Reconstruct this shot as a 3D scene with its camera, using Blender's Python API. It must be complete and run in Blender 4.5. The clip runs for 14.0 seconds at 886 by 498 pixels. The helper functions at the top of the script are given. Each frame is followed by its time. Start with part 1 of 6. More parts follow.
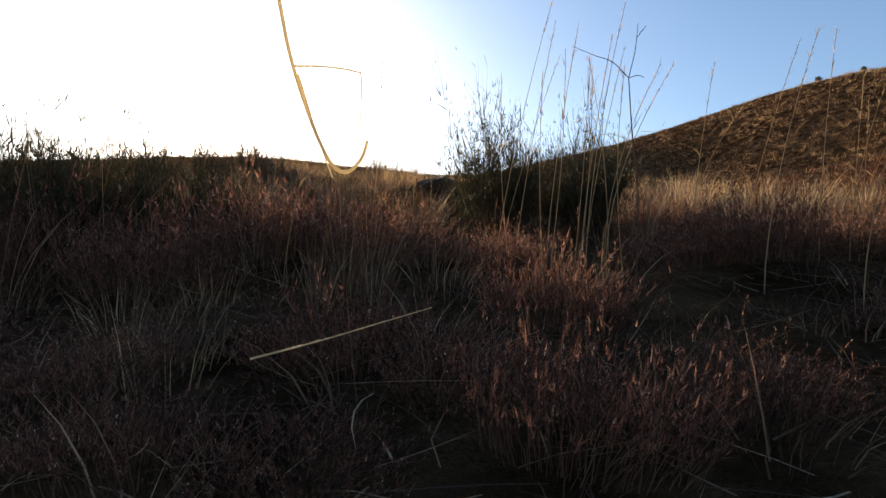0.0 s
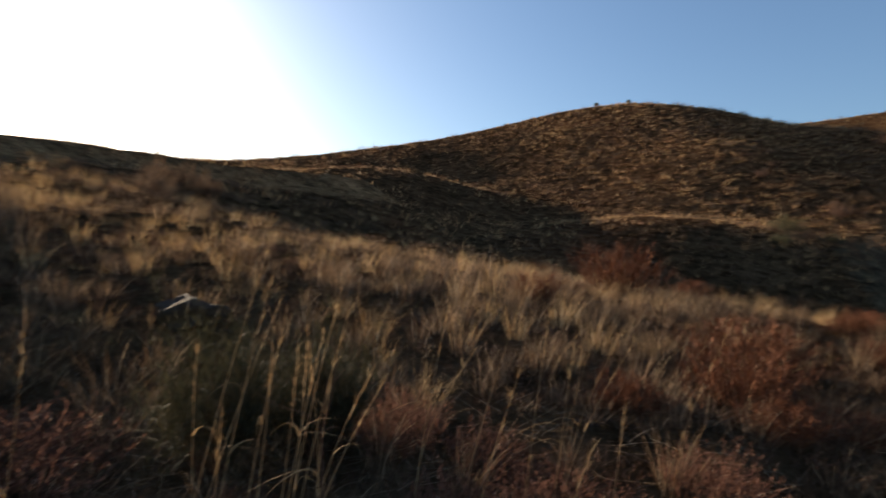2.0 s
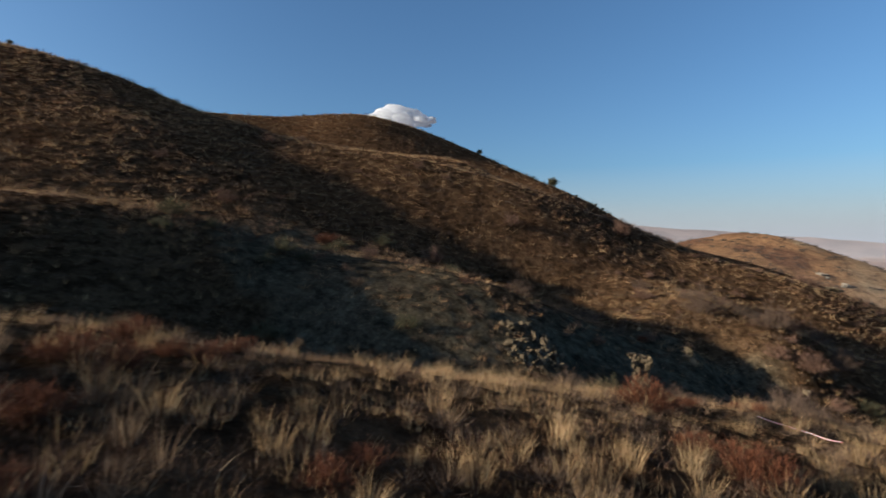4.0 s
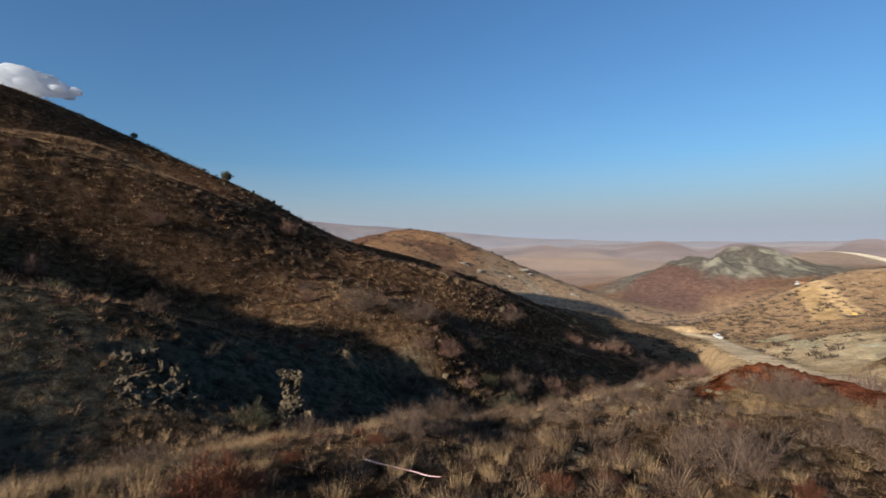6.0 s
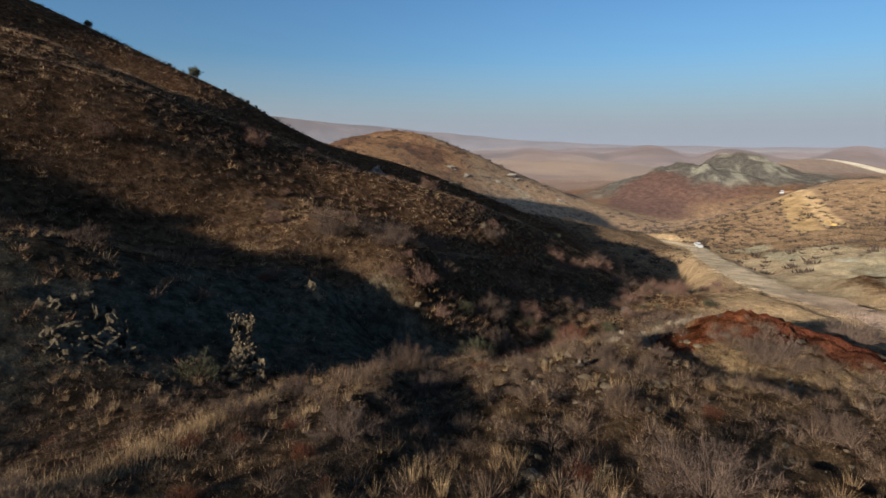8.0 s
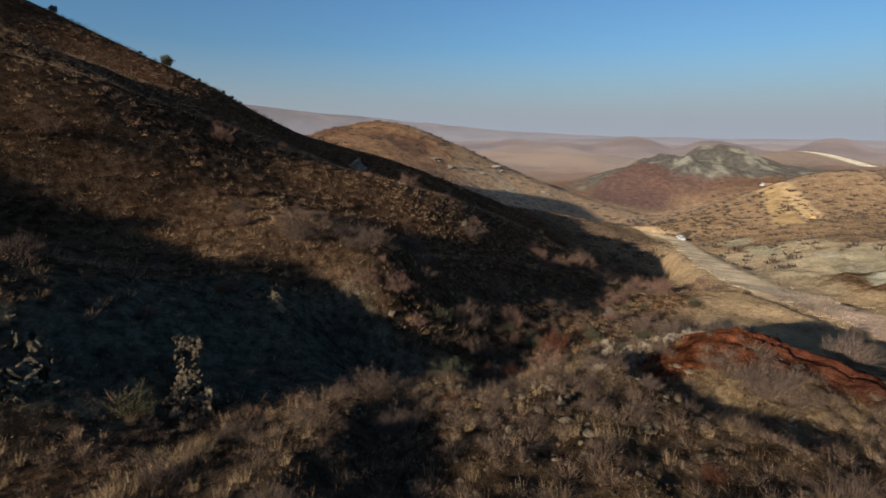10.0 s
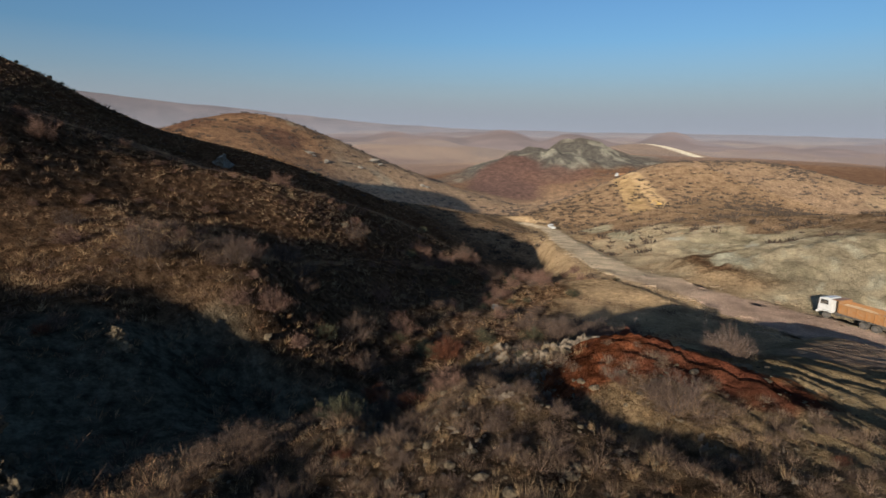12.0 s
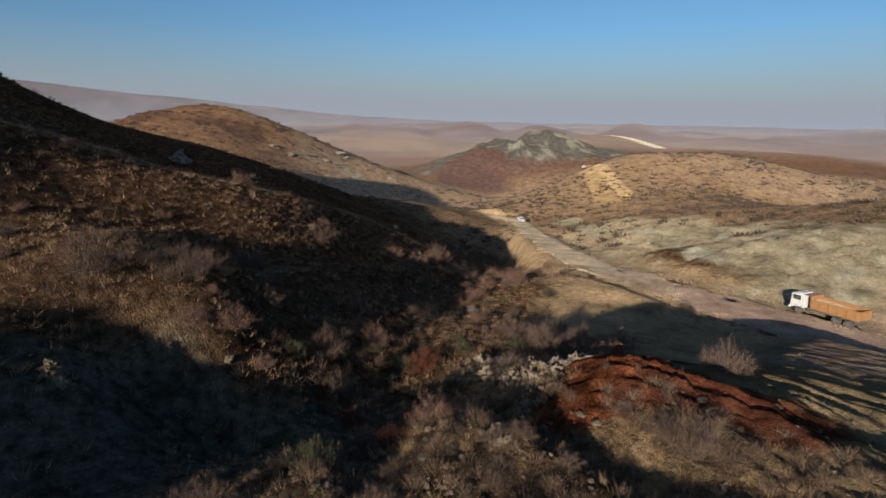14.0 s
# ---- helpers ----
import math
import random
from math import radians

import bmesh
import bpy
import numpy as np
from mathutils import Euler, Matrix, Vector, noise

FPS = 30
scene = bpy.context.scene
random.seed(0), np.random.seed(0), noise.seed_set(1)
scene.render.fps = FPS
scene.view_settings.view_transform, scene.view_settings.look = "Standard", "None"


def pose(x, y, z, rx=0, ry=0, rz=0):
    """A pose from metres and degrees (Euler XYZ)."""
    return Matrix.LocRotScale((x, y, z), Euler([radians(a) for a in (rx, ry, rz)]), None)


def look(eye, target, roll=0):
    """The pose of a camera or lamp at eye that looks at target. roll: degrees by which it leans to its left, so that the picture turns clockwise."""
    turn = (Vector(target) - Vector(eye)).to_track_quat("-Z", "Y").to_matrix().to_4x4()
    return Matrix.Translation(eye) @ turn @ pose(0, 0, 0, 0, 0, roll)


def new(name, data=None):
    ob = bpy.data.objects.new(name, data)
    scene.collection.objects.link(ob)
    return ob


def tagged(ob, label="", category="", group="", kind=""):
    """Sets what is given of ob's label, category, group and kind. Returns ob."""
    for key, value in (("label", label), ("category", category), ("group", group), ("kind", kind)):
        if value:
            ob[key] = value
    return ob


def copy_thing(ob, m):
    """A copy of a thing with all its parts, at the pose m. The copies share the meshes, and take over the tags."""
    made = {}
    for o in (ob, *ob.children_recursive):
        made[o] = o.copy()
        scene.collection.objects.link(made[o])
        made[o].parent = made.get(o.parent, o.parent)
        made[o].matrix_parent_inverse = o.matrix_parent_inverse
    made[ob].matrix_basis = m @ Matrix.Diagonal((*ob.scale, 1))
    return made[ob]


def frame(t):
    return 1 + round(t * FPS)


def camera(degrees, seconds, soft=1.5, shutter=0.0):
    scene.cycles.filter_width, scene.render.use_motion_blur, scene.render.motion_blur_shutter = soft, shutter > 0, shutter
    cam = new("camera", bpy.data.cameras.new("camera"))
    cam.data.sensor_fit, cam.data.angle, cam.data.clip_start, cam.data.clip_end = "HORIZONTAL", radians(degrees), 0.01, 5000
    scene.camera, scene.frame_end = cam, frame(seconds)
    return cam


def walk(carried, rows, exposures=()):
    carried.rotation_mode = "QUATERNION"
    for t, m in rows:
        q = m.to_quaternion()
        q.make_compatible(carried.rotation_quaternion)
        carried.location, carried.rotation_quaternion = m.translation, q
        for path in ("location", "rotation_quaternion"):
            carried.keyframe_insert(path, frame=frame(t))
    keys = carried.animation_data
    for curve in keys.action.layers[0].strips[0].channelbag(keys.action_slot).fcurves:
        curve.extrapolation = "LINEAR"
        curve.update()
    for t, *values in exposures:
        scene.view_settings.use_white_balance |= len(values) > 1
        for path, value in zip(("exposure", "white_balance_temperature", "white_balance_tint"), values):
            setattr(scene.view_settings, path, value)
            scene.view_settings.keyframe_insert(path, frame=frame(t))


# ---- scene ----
cam = camera(81.6, 14.0, soft=1.5, shutter=0.25)

# seconds, place, yaw, pitch, roll
PATH = [
    (0.0, 0.00, 0.00, 0.00, 0.03, 2.90, 0.03),
    (0.5, 0.02, -0.00, 0.01, -0.25, 2.95, -0.11),
    (1.0, 0.22, -0.05, 0.37, -3.17, 2.34, -0.23),
    (1.5, 0.40, 0.13, 1.02, -5.77, 1.61, -1.02),
    (2.0, 0.55, 0.24, 1.52, -20.20, 0.94, -1.69),
    (2.5, 1.02, 0.20, 1.74, -35.87, 0.42, -1.07),
    (3.0, 1.91, 0.05, 1.87, -51.46, 0.03, -0.64),
    (3.5, 2.87, -0.19, 1.98, -66.64, -0.27, -0.34),
    (4.0, 3.93, -0.56, 1.98, -77.70, -0.44, -0.36),
    (4.2, 4.28, -0.73, 2.00, -81.74, -0.48, -0.25),
    (6.3, 7.20, -3.18, 2.61, -113.81, -2.16, 0.52),
    (6.5, 7.43, -3.42, 2.77, -114.16, -3.85, 0.43),
    (7.0, 7.99, -3.95, 3.20, -113.28, -8.83, 0.02),
    (7.2, 8.18, -4.12, 3.36, -113.15, -9.83, -0.09),
    (9.3, 10.05, -5.62, 4.18, -112.63, -12.73, -0.17),
    (9.5, 10.22, -5.78, 4.22, -112.45, -12.69, -0.18),
    (10.0, 10.75, -6.19, 4.35, -114.61, -12.88, -0.35),
    (10.5, 11.29, -6.48, 4.43, -118.88, -13.09, -0.34),
    (11.0, 11.90, -6.77, 4.53, -121.85, -13.22, -0.42),
    (11.5, 12.54, -7.02, 4.63, -124.55, -13.43, -0.52),
    (12.0, 13.18, -7.30, 4.72, -128.03, -13.52, -0.73),
    (12.5, 13.74, -7.51, 4.82, -130.90, -13.69, -0.84),
    (13.0, 14.31, -7.78, 4.93, -131.66, -13.76, -0.83),
    (13.5, 14.80, -8.05, 5.04, -131.55, -13.93, -0.76),
    (14.0, 15.32, -8.39, 5.16, -131.65, -14.38, -0.69),
]
walk(cam, [(t, pose(x, y, z, 90 + pitch, roll, yaw)) for t, x, y, z, yaw, pitch, roll in PATH],
     exposures=[(0.0, 1.8, 7000, 10), (1.5, 1.8, 7000, 10), (2.0, 1.6, 6900, 10), (3.0, 1.3, 6500, 8), (4.2, 1.05, 5650, 5), (6.5, 0.85, 5400, 5), (9.5, 0.67, 5500, 5), (14.0, 0.6, 5500, 6)])

# ---- sky and sun ----
SUN_AZIMUTH, SUN_HEIGHT = -24.3, 15.3
world = bpy.data.worlds.new("sky")
scene.world = world
world.use_nodes = True
sky = world.node_tree.nodes.new("ShaderNodeTexSky")
sky.sky_type = "NISHITA"
sky.sun_disc = False
sky.sun_elevation = radians(SUN_HEIGHT)
sky.sun_rotation = radians(SUN_AZIMUTH)
sky.altitude = 1000
sky.air_density = 1.2
sky.dust_density = 3.4
sky.ozone_density = 4.0
background = world.node_tree.nodes["Background"]
background.inputs["Strength"].default_value = 0.066
world.node_tree.links.new(sky.outputs["Color"], background.inputs["Color"])

sun_data = bpy.data.lights.new("sun", "SUN")
sun_data.energy = 5.0
sun_data.angle = radians(0.6)
sun_data.color = (1.0, 0.82, 0.62)
sun = new("sun", sun_data)
az, el = radians(SUN_AZIMUTH), radians(SUN_HEIGHT)
SUN_WAY = Vector((math.sin(az) * math.cos(el), math.cos(az) * math.cos(el), math.sin(el)))
sun.matrix_world = look(SUN_WAY * 200, (0, 0, 0))

# ---- the lie of the land: rounded hills and hollows as (x, y, radius, height) ----
REGION = [
    (-150, 150, 260, -114.81), (150, 200, 220, 70.07), (450, 50, 260, -11.29), (-100, -250, 260, 11.51),
    (500, -300, 260, -8.01), (150, -350, 220, -20.72), (300, -700, 260, 74.84), (-300, -50, 260, 90.21),
    (0, 700, 500, 24.98), (900, -300, 500, -44.18), (200, -1000, 500, -101.69), (-700, -300, 500, -0.30),
]
NORTH_HILLS = [
    (90, 118, 38, 19.24), (45, 105, 34, 21.66), (0, 100, 34, 11.20), (-50, 90, 36, 10.59), (165, 58, 36, 22.16),
    (128, 70, 26, -9.72), (120, 18, 28, 5.75), (90, -25, 26, 5.05), (150, -20, 32, 13.28), (205, 30, 38, 19.34),
    (75, 40, 20, 14.88), (60, 10, 18, 4.64), (100, 48, 22, -8.96), (60, -22, 18, -3.68), (80, 5, 18, 1.08),
    (72, -50, 16, -2.11), (95, -60, 24, -7.57), (110, -100, 30, -6.45), (45, 60, 20, 10.98), (20, 62, 22, -5.68),
    (-10, 50, 22, 8.26), (35, 30, 16, -4.54),
]
NEAR_SLOPE = [
    (0, 15, 11, 4.30), (15, 15, 11, 3.92), (25, -2, 9, 2.41), (12, -6, 10, 0.78), (18, -18, 9, -0.50),
    (20, -30, 9, 2.73), (10, -34, 12, 0.76), (30, 8, 9, -1.45), (33, -8, 8, -3.67), (37, -20, 8, -2.53),
    (36, -34, 9, 0.74), (44, -46, 10, -1.09), (27, -16, 7, 1.41), (47, 0, 10, -2.88), (49, -16, 9, 3.39),
    (54, -34, 11, 1.64), (27, -28, 6, 0.22), (24, -44, 9, -0.52), (5, -15, 12, 3.52), (-12, 0, 12, 0.71),
    (42, 15, 10, 0.45), (55, 28, 13, -0.59),
]
ROAD_VALLEY = [
    (12, -62, 14, -2.03), (35, -72, 14, -2.67), (58, -84, 14, -2.00), (28, -92, 12, 1.01), (48, -112, 14, -3.14),
    (80, -112, 16, -1.49), (75, -145, 20, 2.15), (115, -150, 22, -5.03), (150, -180, 26, -7.77),
    (100, -215, 30, 2.87), (60, -190, 32, -0.53), (15, -130, 30, 6.47), (-20, -75, 30, -7.21), (110, -180, 16, 5.53),
]
FAR_HILLS = [
    (370, -105, 48, 39.10), (390, -140, 40, 22.48), (365, -210, 40, 25.11), (380, -440, 55, 30.61),
    (375, -490, 40, 2.12), (340, -740, 70, -16.56), (460, -760, 70, 21.48), (200, -305, 42, 15.97),
    (110, -370, 50, 26.43), (70, -330, 45, -17.41), (265, -190, 40, -6.79), (150, -260, 35, 7.55),
    (360, -118, 22, -11.17), (130, -70, 22, 7.41), (150, -110, 28, 3.25), (190, -40, 30, -1.93),
    (240, -60, 40, -8.14), (60, -60, 12, -2.08), (140, 95, 28, 16.31), (60, 130, 30, -32.37), (-60, 60, 25, -11.89),
    (-35, 30, 20, 5.81), (-90, 120, 30, 21.93), (-100, 40, 35, 36.04),
]
SPURS = [
    (44, -48, 9.5, -0.11), (44, -36, 9.5, -0.25), (44, -24, 9.5, -1.94), (44, -12, 9.5, 1.46), (44, 0, 9.5, 4.82),
    (44, 12, 9.5, 4.37), (44, 24, 9.5, 3.34), (44, 36, 9.5, 3.04), (58, -48, 9.5, -0.66), (58, -36, 9.5, -2.50),
    (58, -24, 9.5, 2.64), (58, -12, 9.5, -5.39), (58, 0, 9.5, 5.14), (58, 12, 9.5, -3.64), (58, 24, 9.5, 1.38),
    (58, 36, 9.5, -3.21), (72, -48, 9.5, 0.60), (72, -36, 9.5, 3.49), (72, -24, 9.5, 1.75), (72, -12, 9.5, -0.49),
]
DRAWS = [
    (72, 0, 9.5, 3.93), (72, 12, 9.5, -3.90), (72, 24, 9.5, -2.24), (72, 36, 9.5, -5.21), (86, -48, 9.5, 5.42),
    (86, -36, 9.5, 0.76), (86, -24, 9.5, -1.97), (86, -12, 9.5, 0.47), (86, 0, 9.5, -0.07), (86, 12, 9.5, -1.04),
    (86, 24, 9.5, 5.19), (86, 36, 9.5, -0.22), (102, -45, 14, 2.95), (102, -25, 14, -1.93), (102, -5, 14, -4.55),
    (102, 15, 14, 8.14), (102, 35, 14, -0.35), (102, 55, 14, -0.62),
]
UPPER_SLOPE = [
    (122, -45, 14, -4.95), (122, -25, 14, 0.77), (122, -5, 14, -0.22), (122, 15, 14, 6.08), (122, 35, 14, -3.13),
    (122, 55, 14, -1.13), (142, -45, 14, 1.68), (142, -25, 14, -6.43), (142, -5, 14, 2.95), (142, 15, 14, -7.75),
    (142, 35, 14, -0.69), (142, 55, 14, 7.76),
]
RIBS = [
    (40, -8, 7, 0.08), (45, -20, 7, -0.78), (52, -10, 7, 0.83), (52, 2, 7, -4.83), (46, 8, 7, -2.65),
    (60, -16, 7, 0.93), (66, -26, 7, 1.00), (58, -28, 7, -1.96), (72, -12, 7, 2.42), (80, -30, 7, -1.17),
    (90, -36, 7, -0.84), (88, -48, 7, -0.56), (96, -22, 7, 0.45), (64, 16, 7, 4.02), (52, 18, 7, -2.65),
    (40, 24, 7, -2.71), (30, 24, 7, 1.17), (64, -48, 7, -0.45), (70, -62, 7, 0.77), (78, -2, 7, -1.85),
    (10, 22, 9, -5.61), (22, 32, 9, 5.15), (4, 38, 9, -4.23), (16, 48, 9, 3.74),
]
VALLEY_HUMP = [
    (50, -420, 26, 0.56), (84, -420, 26, -3.94), (84, -386, 26, -6.03), (84, -352, 26, -2.26), (118, -420, 26, -1.43),
    (118, -386, 26, -2.83), (118, -352, 26, 0.65), (152, -420, 26, 0.75), (152, -386, 26, 3.00), (152, -352, 26, 3.40),
    (152, -318, 26, 2.31), (152, -284, 26, 3.95), (186, -352, 26, 1.10), (186, -318, 26, 2.18), (186, -216, 26, -0.77),
    (220, -318, 26, -4.55),
]
VALLEY_SADDLES = [
    (220, -284, 26, -1.94), (220, -250, 26, -1.87), (220, -216, 26, -2.68), (254, -352, 26, -1.48), (254, -318, 26, -3.01),
    (254, -284, 26, -3.47), (254, -250, 26, -5.14), (254, -216, 26, -1.98), (288, -386, 26, -0.69), (288, -352, 26, -4.68),
    (288, -318, 26, -5.19), (288, -284, 26, -1.28), (288, -250, 26, -0.79), (322, -352, 26, -3.01), (322, -318, 26, -3.16),
]
# folds, ravines and shoulders that shape the hillside
LOWER_BENCHES = [
    (15.5, -28.5, 5.6, -0.21), (15.5, -13.5, 5.6, 0.15), (15.5, -6, 5.6, -0.29), (15.5, 1.5, 5.6, 0.25), (15.5, 9, 5.6, 0.68),
    (15.5, 16.5, 5.6, 1.35), (15.5, 31.5, 5.6, -1.05), (15.5, 39, 5.6, -2.66), (23, -36, 5.6, 0.16), (23, -21, 5.6, 0.46),
    (23, -13.5, 5.6, -0.29), (23, -6, 5.6, 0.57), (23, 1.5, 5.6, -0.61), (23, 9, 5.6, -3.06), (23, 16.5, 5.6, -1.49),
    (23, 24, 5.6, 0.66), (23, 39, 5.6, -1.29), (30.5, -36, 5.6, 0.30), (30.5, -21, 5.6, -0.25), (30.5, -13.5, 5.6, 1.52),
    (30.5, -6, 5.6, -1.14), (30.5, 1.5, 5.6, -0.74),
]
GULLY_SIDES = [
    (30.5, 9, 5.6, 1.04), (30.5, 16.5, 5.6, 1.57), (30.5, 24, 5.6, 1.23), (30.5, 39, 5.6, -0.26), (38, -66, 5.6, 0.26),
    (38, -51, 5.6, -0.21), (38, -43.5, 5.6, -0.18), (38, -36, 5.6, -0.65), (38, -28.5, 5.6, -1.02), (38, -21, 5.6, 0.27),
    (38, -13.5, 5.6, -1.49), (38, -6, 5.6, 0.24), (38, 1.5, 5.6, 1.30), (38, 9, 5.6, -0.15), (38, 16.5, 5.6, -1.17),
    (38, 24, 5.6, 0.64), (38, 31.5, 5.6, -0.65), (38, 39, 5.6, 0.19), (45.5, -66, 5.6, 0.72), (45.5, -58.5, 5.6, 0.20),
    (45.5, -51, 5.6, -0.48), (45.5, -43.5, 5.6, -0.78),
]
HILL_FOLDS = [
    (45.5, -36, 5.6, -0.38), (45.5, -28.5, 5.6, -0.38), (45.5, -21, 5.6, 0.58), (45.5, -13.5, 5.6, 1.39), (45.5, -6, 5.6, -1.74),
    (45.5, 1.5, 5.6, -1.53), (45.5, 16.5, 5.6, -0.77), (45.5, 24, 5.6, 0.54), (45.5, 39, 5.6, 0.98), (53, -66, 5.6, 0.75),
    (53, -58.5, 5.6, 0.31), (53, -43.5, 5.6, -0.23), (53, -36, 5.6, 0.39), (53, -28.5, 5.6, 0.20), (53, -21, 5.6, -0.63),
    (53, -13.5, 5.6, 1.16), (53, -6, 5.6, -1.18), (53, 16.5, 5.6, 0.35), (53, 31.5, 5.6, -0.49), (53, 39, 5.6, -0.34),
    (60.5, -58.5, 5.6, 0.20), (60.5, -51, 5.6, -0.37),
]
HILL_RAVINES = [
    (60.5, -43.5, 5.6, -0.35), (60.5, -36, 5.6, -0.13), (60.5, 1.5, 5.6, 1.11), (60.5, 9, 5.6, 0.92), (60.5, 16.5, 5.6, 0.95),
    (60.5, 24, 5.6, 1.21), (60.5, 31.5, 5.6, 1.56), (60.5, 39, 5.6, 1.49), (68, -66, 5.6, -1.18), (68, -58.5, 5.6, 0.51),
    (68, -51, 5.6, -0.47), (68, -43.5, 5.6, -0.61), (68, -36, 5.6, -0.19), (68, -28.5, 5.6, 0.76), (68, -21, 5.6, 0.88),
    (68, -13.5, 5.6, 0.81), (68, -6, 5.6, 0.33), (68, 1.5, 5.6, 0.68), (68, 9, 5.6, 0.96), (68, 16.5, 5.6, 1.00),
    (68, 24, 5.6, 1.45), (68, 31.5, 5.6, 1.82),
]
HILL_SHOULDERS = [
    (68, 39, 5.6, 1.88), (75.5, -66, 5.6, -0.29), (75.5, -58.5, 5.6, 1.61), (75.5, -51, 5.6, 0.45), (75.5, -43.5, 5.6, 0.20),
    (75.5, -36, 5.6, 0.88), (75.5, -28.5, 5.6, 0.41), (75.5, -13.5, 5.6, 0.25), (75.5, -6, 5.6, 0.44), (75.5, 1.5, 5.6, 0.61),
    (75.5, 9, 5.6, 0.72), (75.5, 16.5, 5.6, 0.38), (75.5, 24, 5.6, 0.34), (75.5, 31.5, 5.6, 0.72), (75.5, 39, 5.6, 0.89),
    (83, -66, 5.6, 0.14), (83, -58.5, 5.6, 0.72), (83, -51, 5.6, 0.37), (83, -43.5, 5.6, -0.84), (83, -28.5, 5.6, 0.53),
    (83, -21, 5.6, 1.23), (83, -13.5, 5.6, 0.99),
]
LONG_RIDGE = [
    (83, -6, 5.6, 0.64), (83, 1.5, 5.6, 0.67), (83, 9, 5.6, 0.87), (83, 24, 5.6, -0.70), (83, 39, 5.6, 0.23),
    (90.5, -66, 5.6, -0.30), (90.5, -43.5, 5.6, -0.47), (90.5, -28.5, 5.6, 0.95), (90.5, -21, 5.6, 1.96), (90.5, -13.5, 5.6, 1.43),
    (90.5, -6, 5.6, 0.73), (90.5, 1.5, 5.6, 0.66), (90.5, 9, 5.6, 0.97), (90.5, 16.5, 5.6, 0.38), (90.5, 24, 5.6, -0.68),
    (90.5, 31.5, 5.6, -0.30), (104, -45, 11, -1.10), (104, -15, 11, 0.26), (104, 0, 11, -0.77), (104, 15, 11, -1.25),
    (104, 30, 11, -1.00), (104, 45, 11, -0.55),
]
RIDGE_HOLLOWS = [
    (104, 60, 11, -0.29), (119, -45, 11, -1.78), (119, -30, 11, -1.45), (119, -15, 11, -1.35), (119, 0, 11, -1.96),
    (119, 15, 11, -1.60), (119, 30, 11, -0.95), (119, 45, 11, -0.62), (119, 60, 11, -0.38), (119, 75, 11, -0.16),
    (134, -45, 11, -1.87), (134, -30, 11, -2.32), (134, -15, 11, -2.25), (134, 0, 11, -2.18), (134, 15, 11, -0.51),
    (134, 30, 11, -0.49), (134, 45, 11, -0.81), (134, 60, 11, -0.59), (134, 75, 11, -0.25), (149, -30, 11, -0.66),
    (149, -15, 11, -0.74), (149, 0, 11, -0.73),
]
NORTH_RISES = [
    (149, 15, 11, 0.91), (149, 30, 11, 0.37), (149, 45, 11, -0.37), (149, 60, 11, -0.41), (164, -45, 11, 0.40),
    (164, -15, 11, 0.18), (164, 15, 11, 0.81), (164, 30, 11, 0.17), (164, 45, 11, 0.36), (164, 60, 11, 0.36),
    (164, 75, 11, 0.33), (164, 90, 11, 0.18), (179, -15, 11, -0.21), (179, 0, 11, -0.73), (179, 15, 11, -0.71),
    (179, 30, 11, -0.82), (179, 45, 11, -0.16), (179, 60, 11, 0.24), (179, 75, 11, 0.22), (179, 90, 11, 0.14),
    (98, -150, 16, 0.52), (98, -128, 16, 0.87),
]
HIGH_SLOPES = [
    (98, -106, 16, -1.96), (98, -84, 16, -5.36), (98, -62, 16, -2.08), (120, -106, 16, -1.49), (120, -84, 16, -3.10),
    (120, -62, 16, -1.91), (142, -150, 16, -0.43), (142, -128, 16, -0.90), (142, -106, 16, -1.43), (142, -84, 16, -1.22),
    (142, -62, 16, -0.54), (164, -150, 16, -0.26), (164, -128, 16, -0.37), (164, -106, 16, -0.49), (164, -84, 16, -0.28),
    (164, -62, 16, 0.31), (186, -128, 16, -0.15), (186, -106, 16, -0.18), (-42, 60, 13, -0.23), (-42, 78, 13, -0.16),
    (-42, 96, 13, -0.15), (-24, 60, 13, -0.52),
]
SKYLINE_KNOLLS = [
    (-24, 78, 13, -0.27), (-24, 96, 13, -0.32), (-6, 60, 13, -0.15), (-6, 78, 13, -0.27), (-6, 96, 13, -0.65),
    (12, 96, 13, -0.22), (30, 60, 13, -3.02), (30, 78, 13, -0.48), (30, 96, 13, 1.13), (48, 60, 13, 0.24),
    (48, 78, 13, 0.64), (48, 96, 13, 0.52), (66, 60, 13, 0.14), (66, 78, 13, 1.41), (66, 96, 13, 0.57),
    (84, 60, 13, -0.40), (84, 78, 13, 0.34), (84, 96, 13, 0.27), (-45, 34, 9, -0.21), (-45, 46, 9, -0.25),
    (-32, 34, 9, -0.32), (-32, 46, 9, -0.50),
]
OUTER_KNOLLS = [
    (-19, 34, 9, -0.77), (-19, 46, 9, -1.23), (-6, 34, 9, 1.13), (-6, 46, 9, -1.27), (7, 34, 9, 6.02),
    (7, 46, 9, 1.61),
]
BASE = 4.37
# centre line of the dirt road: x, y, z, half width
ROAD = [(-40, -34, -11.0, 6.5), (-12, -46, -12.0, 6.5), (8, -57.0, -13.0, 6.0), (26, -65.0, -14.2, 5.4), (32.5, -67.2, -14.6, 4.7), (42, -70.2, -15.2, 4.1),
        (50, -73.3, -16.0, 4.0), (61, -81, -18.0, 3.9), (75, -92, -20.0, 3.7), (95, -112, -24.0, 3.6), (122, -141, -30.0, 3.5), (150, -170, -36.1, 3.5), (185, -190, -41.0, 3.5)]


